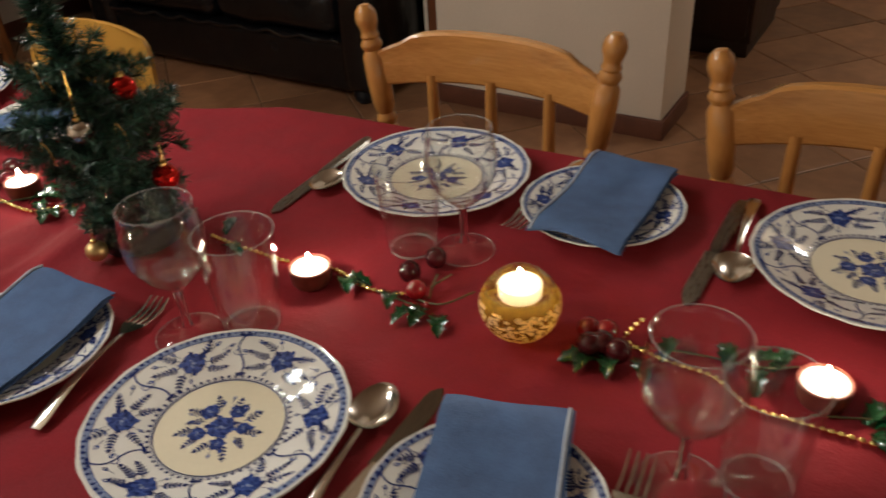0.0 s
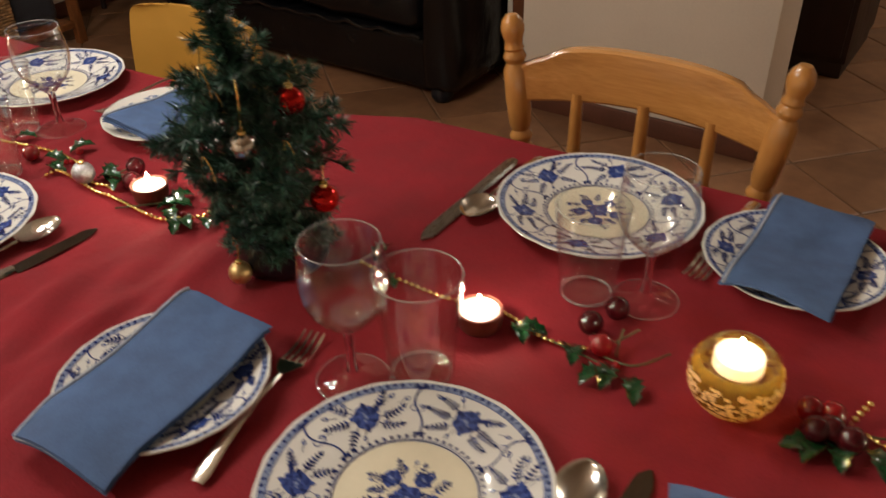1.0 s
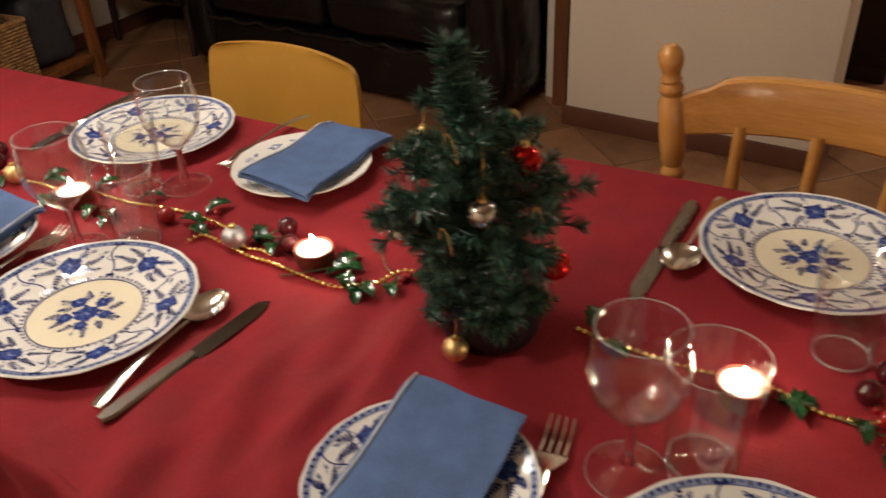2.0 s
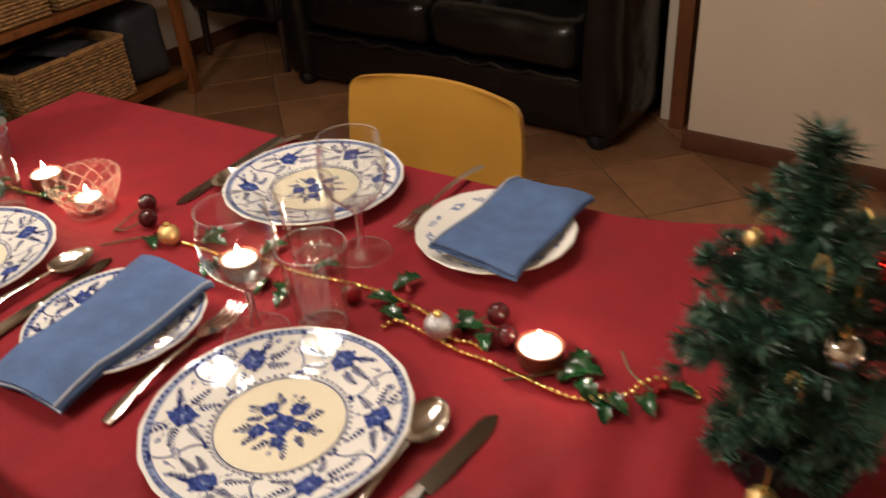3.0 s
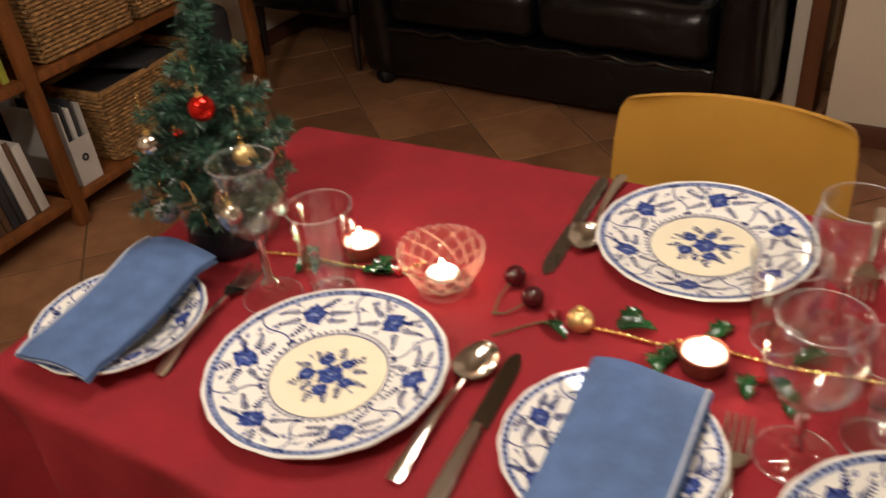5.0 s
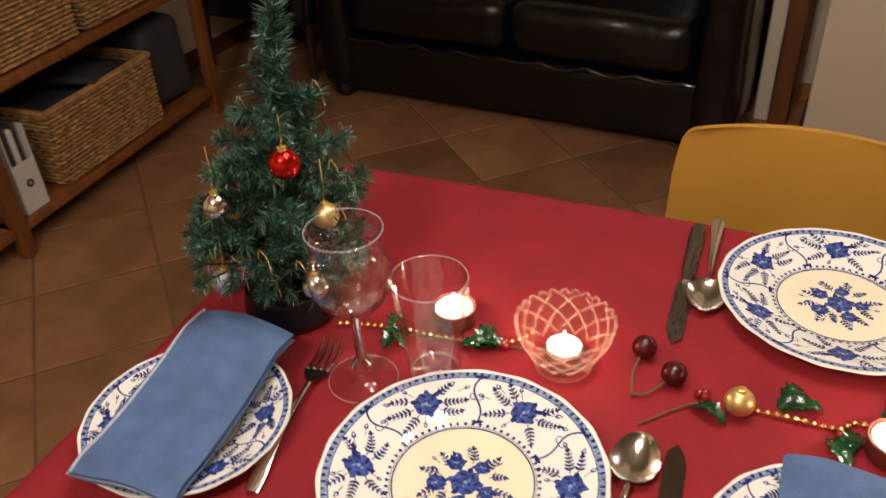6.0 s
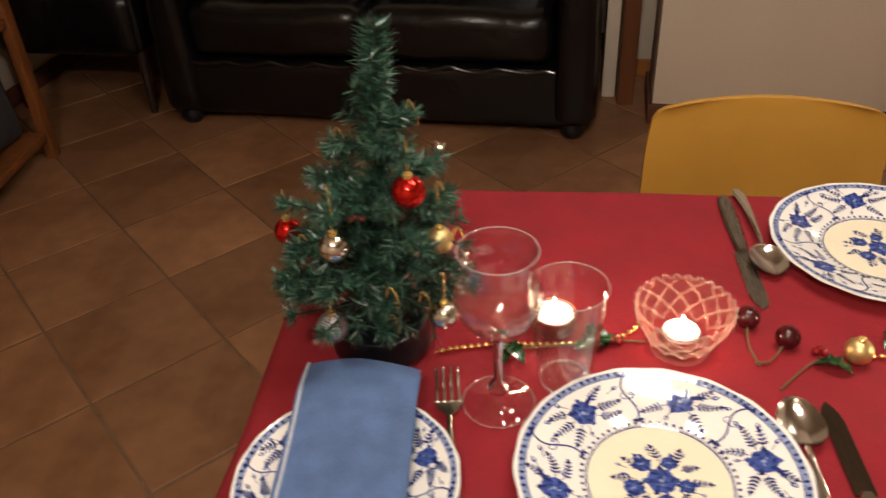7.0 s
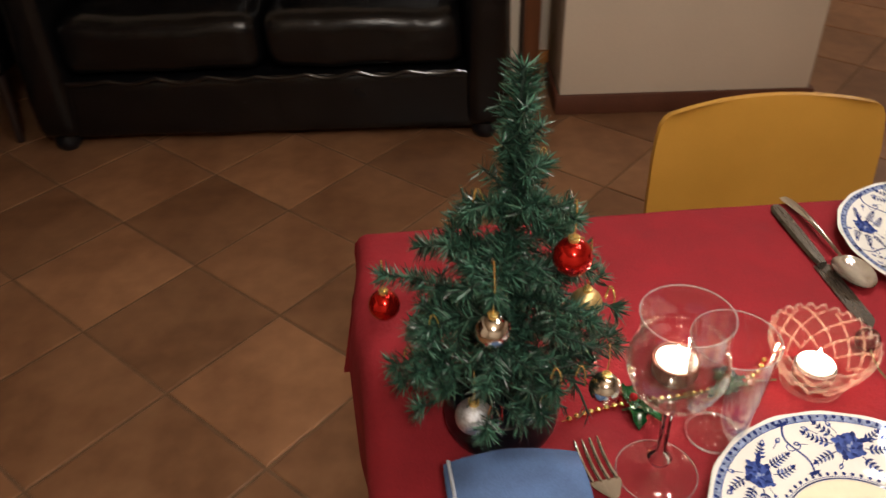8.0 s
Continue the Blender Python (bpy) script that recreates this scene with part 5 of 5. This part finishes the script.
# ---- chairs ----
def pine_chair(x, y, turn):
    """A turned pine chair; its back is at +y and its seat runs under the table."""
    t = thing("dining_chair", pose(x, y, 0, 0, 0, turn), "honey-coloured lacquered pine chair with turned posts and spindles", "chair", "pine chairs at the table")
    w = 0.196
    prof = [(0.019, 0.44), (0.020, 0.60), (0.0235, 0.635), (0.018, 0.645), (0.024, 0.660), (0.024, 0.668), (0.0175, 0.678), (0.0165, 0.69), (0.022, 0.697), (0.0165, 0.704), (0.0215, 0.712), (0.0215, 0.716), (0.0165, 0.724), (0.0215, 0.736), (0.0235, 0.775), (0.0225, 0.818), (0.0165, 0.828),
            (0.0205, 0.834), (0.0215, 0.838), (0.0165, 0.846), (0.0185, 0.850), (0.0155, 0.856), (0.0175, 0.862), (0.0220, 0.872), (0.0228, 0.880), (0.0195, 0.890), (0.011, 0.898), (0, 0.8995)]
    me = mesh_of("post", lathe([(r * (0.80 if z < 0.86 else 0.76), z - 0.44) for r, z in prof], 22), PINE)
    for s in (-1, 1):
        again("post", me, t, pose(s * (w - 0.052), 0, 0.44, 0, s * 7.0, 0))
    bm = bmesh.new()
    rows = []
    for i in range(21):
        f = i / 20 * 2 - 1
        yy = 0.030 * (1 - f * f) + 0.002
        top = 0.826 + 0.028 * max(0.0, 1 - abs(f) ** 3.2) + (0.006 if abs(f) < 0.72 else 0)
        low = 0.770 + 0.010 * (1 - f * f)
        rows.append([bm.verts.new((f * (w - 0.012 - 0.108 * (0.88 - z)), yy + dy, z)) for dy, z in ((-0.010, low + 0.004), (-0.010, top - 0.004), (-0.006, top), (0.006, top), (0.010, top - 0.004), (0.010, low + 0.004), (0.006, low), (-0.006, low))])
    for a, b in zip(rows, rows[1:]):
        for k in range(8):
            bm.faces.new((a[k], a[(k + 1) % 8], b[(k + 1) % 8], b[k]))
    bm.faces.new(rows[0])
    bm.faces.new(rows[-1][::-1])
    part("crest_rail", bm, PINE_RAIL, t)
    sp = mesh_of("spindle", lathe([(0.008, 0.0), (0.010, 0.10), (0.0125, 0.17), (0.010, 0.24), (0.0085, 0.335)], 14), PINE)
    for k in range(3):
        f = (k - 1) * 0.50
        again("spindle", sp, t, pose(f * w, 0.026 * (1 - f * f) - 0.002, 0.455))
    part("seat", slab(-0.205, 0.205, -0.40, 0.03, 0.425, 0.462, 0.012, 3), PINE_RAIL, t)
    leg = mesh_of("leg", lathe([(0.014, 0), (0.019, 0.06), (0.016, 0.10), (0.022, 0.16), (0.018, 0.28), (0.022, 0.34), (0.018, 0.425)], 16), PINE)
    for sx in (-1, 1):
        for yy in (-0.35, -0.01):
            again("leg", leg, t, pose(sx * 0.17, yy, 0))
    for sx in (-1, 1):
        part("stretcher", tube([(sx * 0.17, -0.35, 0.16), (sx * 0.17, -0.01, 0.16)], 0.010, 10), PINE, t)


pine_chair(1.635, 0.862, 2)
pine_chair(2.172, 0.862, 1)


def shell_chair(x, y, turn):
    """A moulded shell on four thin legs; its back stands at +y."""
    t = thing("shell_chair", pose(x, y, 0, 0, 0, turn), "mustard yellow moulded chair with a broad rounded back", "chair")
    bm = bmesh.new()
    path = [(-0.40, 0.425), (-0.38, 0.44), (-0.30, 0.445), (-0.15, 0.435), (-0.06, 0.435), (-0.015, 0.455), (0.005, 0.50), (0.012, 0.56), (0.017, 0.62), (0.022, 0.68), (0.026, 0.712), (0.028, 0.736), (0.029, 0.748), (0.0295, 0.754), (0.030, 0.758)]
    wid = [0.18, 0.19, 0.195, 0.19, 0.188, 0.184, 0.182, 0.181, 0.180, 0.179, 0.176, 0.172, 0.165, 0.156, 0.141]
    for off in (0, 1):
        g = []
        for (yy, zz), w in zip(path, wid):
            row = []
            for j in range(17):
                f = j / 16 * 2 - 1
                back = max(0, min(1, (zz - 0.46) / 0.1))
                dish = (0.020 * (f * f) - 0.010) * (0.4 + 0.6 * back)
                if back > 0.3:
                    p = Vector((f * w, yy - dish, zz + 0.008 * (1 - f * f) * (zz > 0.70)))
                    p.y += 0.011 * off
                else:
                    p = Vector((f * w, yy, zz + dish * 0.8 * (1 - back)))
                    p.z -= 0.011 * off
                row.append(bm.verts.new(p))
            g.append(row)
        for a, b in zip(g, g[1:]):
            for j in range(16):
                bm.faces.new((a[j], a[j + 1], b[j + 1], b[j]))
        if off == 0:
            first = g
    for a, b, c, d in zip(first, first[1:], g[1:], g):
        for j in (0, 16):
            bm.faces.new((a[j], b[j], c[j], d[j]))
    for i in (0, len(path) - 1):
        for j in range(16):
            bm.faces.new((first[i][j], first[i][j + 1], g[i][j + 1], g[i][j]))
    part("shell", bm, MUSTARD, t)
    for sx in (-1, 1):
        for yy, oy in ((-0.32, -0.03), (-0.08, 0.05)):
            part("leg", tube([(sx * 0.15, yy, 0.425), (sx * 0.19, yy + oy, 0.0)], 0.010, 10), CHROME, t, "thin chromed tube leg")


shell_chair(0.689, 0.870, 3)


# ---- sofa and dark armchair ----
def cushion(x0, x1, y0, y1, z0, z1, r, wob, seed, nx=26, nz=12):
    """A soft pad: a rounded block whose faces bulge and crease."""
    bm = bmesh.new()
    bmesh.ops.create_cube(bm, size=2)
    bmesh.ops.subdivide_edges(bm, edges=bm.edges[:], cuts=14, use_grid_fill=True)
    hx, hy, hz = (x1 - x0) / 2, (y1 - y0) / 2, (z1 - z0) / 2
    for v in bm.verts:
        p = Vector((v.co.x * hx, v.co.y * hy, v.co.z * hz))
        q = Vector((max(-hx + r, min(hx - r, p.x)), max(-hy + r, min(hy - r, p.y)), max(-hz + r, min(hz - r, p.z))))
        d = p - q
        if d.length > 1e-9:
            p = q + d.normalized() * r
        p += Vector((noise.noise(p * 7 + Vector((seed, 0, 0))), noise.noise(p * 7 + Vector((0, seed, 0))), noise.noise(p * 7 + Vector((0, 0, seed))))) * wob
        v.co = p + Vector(((x0 + x1) / 2, (y0 + y1) / 2, (z0 + z1) / 2))
    return bm


def sofa(x0, x1, y, label, seats, name="sofa", arm=0.14):
    t = thing(name, pose(0, 0, 0), label, name)
    part("base", cushion(x0 + 0.01, x1 - 0.01, y + 0.01, y + 0.74, 0.032, 0.245, 0.03, 0.006, 1), LEATHER, t)
    n = 4 * seats
    pts = []
    for i in range(n * 12 + 1):
        f = i / (n * 12)
        pts.append((x0 + arm + (x1 - x0 - 2 * arm) * f, y - 0.006, 0.248 - 0.013 * abs(math.sin(f * n * math.pi + 0.6)) + 0.003 * math.sin(f * 37)))
    part("piping", tube(pts, 0.008, 8), GLOSS_LEATHER, t, "ruched black leather roll below the seat")
    w = (x1 - x0 - 2 * arm) / seats
    for k in range(seats):
        a = x0 + arm + k * w
        part("seat_cushion", cushion(a + 0.004, a + w - 0.004, y - 0.012, y + 0.55, 0.255, 0.435, 0.055, 0.010, 4 + k), LEATHER, t)
        part("back_cushion", cushion(a + 0.004, a + w - 0.004, y + 0.44, y + 0.66, 0.40, 0.84, 0.07, 0.012, 14 + k), LEATHER, t)
    part("backrest", cushion(x0 + 0.02, x1 - 0.02, y + 0.62, y + 0.79, 0.10, 0.80, 0.06, 0.006, 3), LEATHER, t)
    for a in (x0, x1 - arm):
        part("armrest", cushion(a, a + arm, y - 0.02, y + 0.74, 0.04, 0.60, 0.05, 0.007, 7), LEATHER, t)
    foot = mesh_of("foot", lathe([(0, 0), (0.030, 0), (0.042, 0.018), (0.043, 0.035), (0.034, 0.056), (0, 0.060)], 20), POT)
    for a in (x0 + 0.075, x1 - 0.075):
        for b in (y + 0.035, y + 0.70):
            again("foot", foot, t, pose(a, b, 0))


sofa(-1.085, 0.435, 2.205, "black creased leather two-seat sofa with bun feet", 2, arm=0.14)


def dark_armchair():
    t = thing("armchair", pose(-1.50, 2.36, 0), "near-black upholstered armchair in the dim corner", "armchair")
    part("seat", cushion(-0.24, 0.34, -0.12, 0.5, 0.22, 0.46, 0.05, 0.008, 2), LEATHER, t)
    part("backrest", cushion(-0.24, 0.34, 0.42, 0.60, 0.22, 0.95, 0.06, 0.008, 3), LEATHER, t)
    for a in (-0.25, 0.27):
        part("armrest", cushion(a, a + 0.08, -0.10, 0.5, 0.24, 0.64, 0.03, 0.004, 5), LEATHER, t)
        for b in (-0.06, 0.50):
            part("leg", tube([(a + 0.04, b, 0.24), (a + 0.04, b - 0.015, 0.0)], [0.02, 0.013], 10), DARK_WOOD, t)


dark_armchair()


# ---- bookcase ----
CASE = pose(-1.262, 0.945, 0, 0, 0, 6.3)
case = thing("bookcase", CASE, "reddish stained wooden bookcase with open shelves", "bookcase")
DEEP = 0.34
for yy in (-0.93, 0.0, 0.985):
    for xx in (-0.032, -DEEP):
        part("post", slab(xx, xx + 0.032, yy - 0.022, yy + 0.022, 0, 1.9, 0.003), SHELF_WOOD, case)
for zz in (0.075, 0.465, 0.86, 1.25, 1.65):
    for y0, y1 in ((-0.905, -0.025), (0.025, 0.96)):
        part("shelf", slab(-DEEP, -0.003, y0, y1, zz, zz + 0.028, 0.003), SHELF_WOOD, case)
# Back panel is near black, far darker than the posts and shelves.
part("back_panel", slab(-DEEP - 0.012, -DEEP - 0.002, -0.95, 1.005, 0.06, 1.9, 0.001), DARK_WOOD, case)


def at_case(x, y, z, turn=0):
    return CASE @ pose(x, y, z, 0, 0, turn)


def wicker_basket(y0, y1, z, h, depth=0.27):
    """An open basket woven of real strands."""
    t = thing("wicker_basket", at_case(-0.02, (y0 + y1) / 2, z), "woven brown seagrass basket standing on a shelf", "basket", "baskets in the bookcase")
    w = (y1 - y0) / 2
    bm = bmesh.new()
    rows, cols = max(6, int(h / 0.0135)), max(10, int(2 * w / 0.017))
    for r in range(rows):
        zc = 0.012 + (h - 0.024) * r / (rows - 1)
        for face in ("front", "left", "right"):
            n = cols if face == "front" else 14
            for k in range(n):
                f0, f1 = k / n, (k + 1) / n
                bulge = 0.0035 if (k + r) % 2 else -0.0015
                if face == "front":
                    p = [(bulge * math.sin(math.pi * q), -w + 2 * w * (f0 + (f1 - f0) * q), zc) for q in (0, 0.25, 0.5, 0.75, 1)]
                else:
                    s = -1 if face == "left" else 1
                    p = [(-depth * (f0 + (f1 - f0) * q), s * (w + bulge * math.sin(math.pi * q)), zc) for q in (0, 0.25, 0.5, 0.75, 1)]
                tube(p, 0.0066, 5, bm, caps=False)
    tagged(part("weave", bm, WICKER, t, "plaited seagrass strands"), kind="stuff")
    part("rim", tube([(0, -w, h), (0, w, h), (-depth, w, h), (-depth, -w, h), (0, -w, h)], 0.011, 8), WICKER, t)
    # Solid dark block stands in for the shade within the woven walls.
    part("lining", slab(-depth, -0.008, -w + 0.008, w - 0.008, 0.002, h * 0.88, 0.002), PAPER_DARK, t, "dark block for the shaded inside below the rim")
    return t


wicker_basket(0.22, 0.69, 0.104, 0.235)
wicker_basket(0.08, 0.43, 0.494, 0.25)
wicker_basket(0.47, 0.88, 0.494, 0.25)


def book(y, z, thick, tall, mat, label, lean=0.0, deep=0.20, x=-0.03, name="book"):
    t = thing(name, CASE @ pose(x, y, z, lean, 0, 0), label, name, "books in the bookcase")
    part("cover", slab(-deep, 0, 0, thick, 0, tall, 0.0015), mat, t)
    if thick > 0.012:
        part("pages", slab(-deep + 0.003, -0.004, 0.002, thick - 0.002, tall - 0.006, tall + 0.0005, 0), PAPER, t, "paper page block")


rnd = random.Random(4)
kinds = ((PAPER, "white-spined paperback standing on the shelf"), (PAPER_DARK, "charcoal hardback standing on the shelf"), (PAPER_BROWN, "brown hardback standing on the shelf"), (PAPER_DARK, "dark magazine standing on the shelf"), (PAPER, "pale magazine standing on the shelf"))
y = -0.42
while y < -0.075:
    th = rnd.uniform(0.014, 0.032)
    mat, lab = kinds[rnd.randrange(5)]
    book(y, 0.104, th, rnd.uniform(0.21, 0.27), mat, lab, lean=4)
    y += th + 0.004
y = -0.50
while y < -0.10:
    th = rnd.uniform(0.02, 0.04)
    mat, lab = ((PAPER_RED, "red hardback on the second shelf"), (PAPER_DARK, "charcoal hardback on the second shelf"), (PAPER_BROWN, "brown hardback on the second shelf"))[rnd.randrange(3)]
    book(y, 0.494, th, rnd.uniform(0.19, 0.25), mat, lab)
    y += th + 0.003
book(-0.068, 0.494, 0.022, 0.24, PAPER_LIME, "lime green book on the second shelf")


def magazine_file():
    t = thing("magazine_file", at_case(-0.02, 0.05, 0.104), "white card magazine file with a ring hole", "magazine file")
    bm = bmesh.new()
    for a in (box, ):
        a(bm, -0.26, 0, 0, 0.003, 0, 0.25)
        a(bm, -0.26, 0, 0.082, 0.085, 0, 0.25)
        a(bm, -0.003, 0, 0.003, 0.082, 0, 0.15)
        a(bm, -0.26, -0.257, 0.003, 0.082, 0, 0.25)
    part("box", bm, PAPER, t, smooth=False)
    part("ring", lathe([(0.007, 0), (0.012, 0), (0.012, 0.003), (0.007, 0.003)], 20), PAPER_DARK, t, "dark finger ring", m=pose(0.001, 0.042, 0.085, 0, 90, 0))
    for k, (th, mat) in enumerate(((0.012, PAPER), (0.010, PAPER_DARK), (0.014, PAPER), (0.010, PAPER_DARK))):
        book(0.056 + k * 0.018, 0.107, th, 0.24 + 0.02 * (k % 2), mat, "thin magazine standing in the white file", name="magazine", deep=0.19, x=-0.035)


magazine_file()
bag = thing("storage_bag", at_case(-0.05, 0.83, 0.104), "black cloth bag pushed onto the lowest shelf", "bag")
part("body", cushion(-0.25, 0, -0.11, 0.11, 0, 0.30, 0.05, 0.010, 6), PAPER_DARK, bag)
part("folder", slab(-0.22, 0.0, -0.14, 0.0, 0.0, 0.018, 0.003), PAPER_DARK, thing("folder", at_case(-0.04, 0.56, 0.345, 12), "dark folder lying on top of the basket", "folder"))


# ---- the passage ----
def dark_cabinet():
    t = thing("cabinet", pose(1.19, 3.20, 0), "near-black wooden cabinet standing in the passage", "cabinet")
    part("body", slab(0, 0.38, 0, 0.55, 0.06, 1.1, 0.006), DARK_WOOD, t)
    part("plinth", slab(0.01, 0.37, 0.01, 0.54, 0.0, 0.06, 0.002), DARK_WOOD, t)
    part("door", slab(0.02, 0.36, -0.018, -0.002, 0.09, 1.07, 0.004), DARK_WOOD, t)


dark_cabinet()

pendant = thing("pendant_lamp", pose(*TABLE_LAMP), "black five-armed pendant lamp over the table", "lamp")
part("cord", tube([(0, 0, 0.16), (0, 0, 2.621 - TABLE_LAMP[2])], 0.004, 8), WICK, pendant)
part("hub", lathe([(0, 0.10), (0.022, 0.11), (0.03, 0.14), (0.012, 0.175), (0, 0.175)], 20), WICK, pendant)
for spot in BULBS:
    d = Vector(spot) - Vector(TABLE_LAMP)
    arm = part("arm", tube(smooth_line([(0, 0, 0.14), d * 0.55 + Vector((0, 0, 0.17)), d + Vector((0, 0, 0.095))], 10), 0.006, 8), WICK, pendant)
    part("socket", lathe([(0, 0.045), (0.014, 0.045), (0.016, 0.06), (0.013, 0.10), (0, 0.10)], 16), WICK, arm, m=Matrix.Translation(d))


# ---- floor tiles ----
PITCH = 0.332
U, V = Vector((0.757, -0.653, 0)), Vector((0.653, 0.757, 0))
ORIGIN = Vector((-0.424, 1.095, 0))


def tile_bm(bm=None, at=None, h=0.004):
    bm = bm or bmesh.new()
    s, b = PITCH / 2 - 0.0038, 0.004
    vs = [[bm.verts.new(((s - i) * cx, (s - i) * cy, z)) for cx, cy in ((-1, -1), (1, -1), (1, 1), (-1, 1))] for i, z in ((0, -0.004), (0, -h * 0.4), (b, 0.0))]
    for p, q in zip(vs, vs[1:]):
        for k in range(4):
            bm.faces.new((p[k], p[(k + 1) % 4], q[(k + 1) % 4], q[k]))
    bm.faces.new(vs[-1])
    if at is not None:
        bmesh.ops.transform(bm, matrix=at, verts=[v for r in vs for v in r])
    return bm


tile_me = mesh_of("tile", tile_bm(), TILE, smooth=False)
rest_v, rest_f = [], []
turn = math.degrees(math.atan2(U.y, U.x))
rnd = random.Random(9)
near = []
for i in range(-30, 31):
    for j in range(-30, 31):
        c = ORIGIN + U * PITCH * (i + 0.5) + V * PITCH * (j + 0.5)
        if FLOOR_X[0] + 0.2 < c.x < FLOOR_X[1] - 0.2 and FLOOR_Y[0] + 0.2 < c.y < FLOOR_Y[1] - 0.2:
            inside = -1.75 < c.x < 2.6 and -0.2 < c.y < 4.2
            m = pose(c.x, c.y, rnd.uniform(-0.0008, 0.0), rnd.uniform(-0.15, 0.15), rnd.uniform(-0.15, 0.15), turn + 90 * rnd.randrange(4))
            if inside and len(near) < 290:
                near.append(again("tile", tile_me, floor, m))
            else:
                k = len(rest_v)
                s = PITCH / 2 - 0.0038
                rest_v += [m @ Vector(q) for q in ((-s, -s, 0), (s, -s, 0), (s, s, 0), (-s, s, 0), (-s, -s, -0.004), (s, -s, -0.004), (s, s, -0.004), (-s, s, -0.004))]
                rest_f += [(k, k + 1, k + 2, k + 3)] + [(k + a, k + 4 + a, k + 4 + (a + 1) % 4, k + (a + 1) % 4) for a in range(4)]
me = bpy.data.meshes.new("tiles")
me.from_pydata(rest_v, [], rest_f)
me.materials.append(TILE_REST)
rest = new("tiles", me)
rest.parent = floor
tagged(rest, "terracotta tiles farther off", kind="stuff")
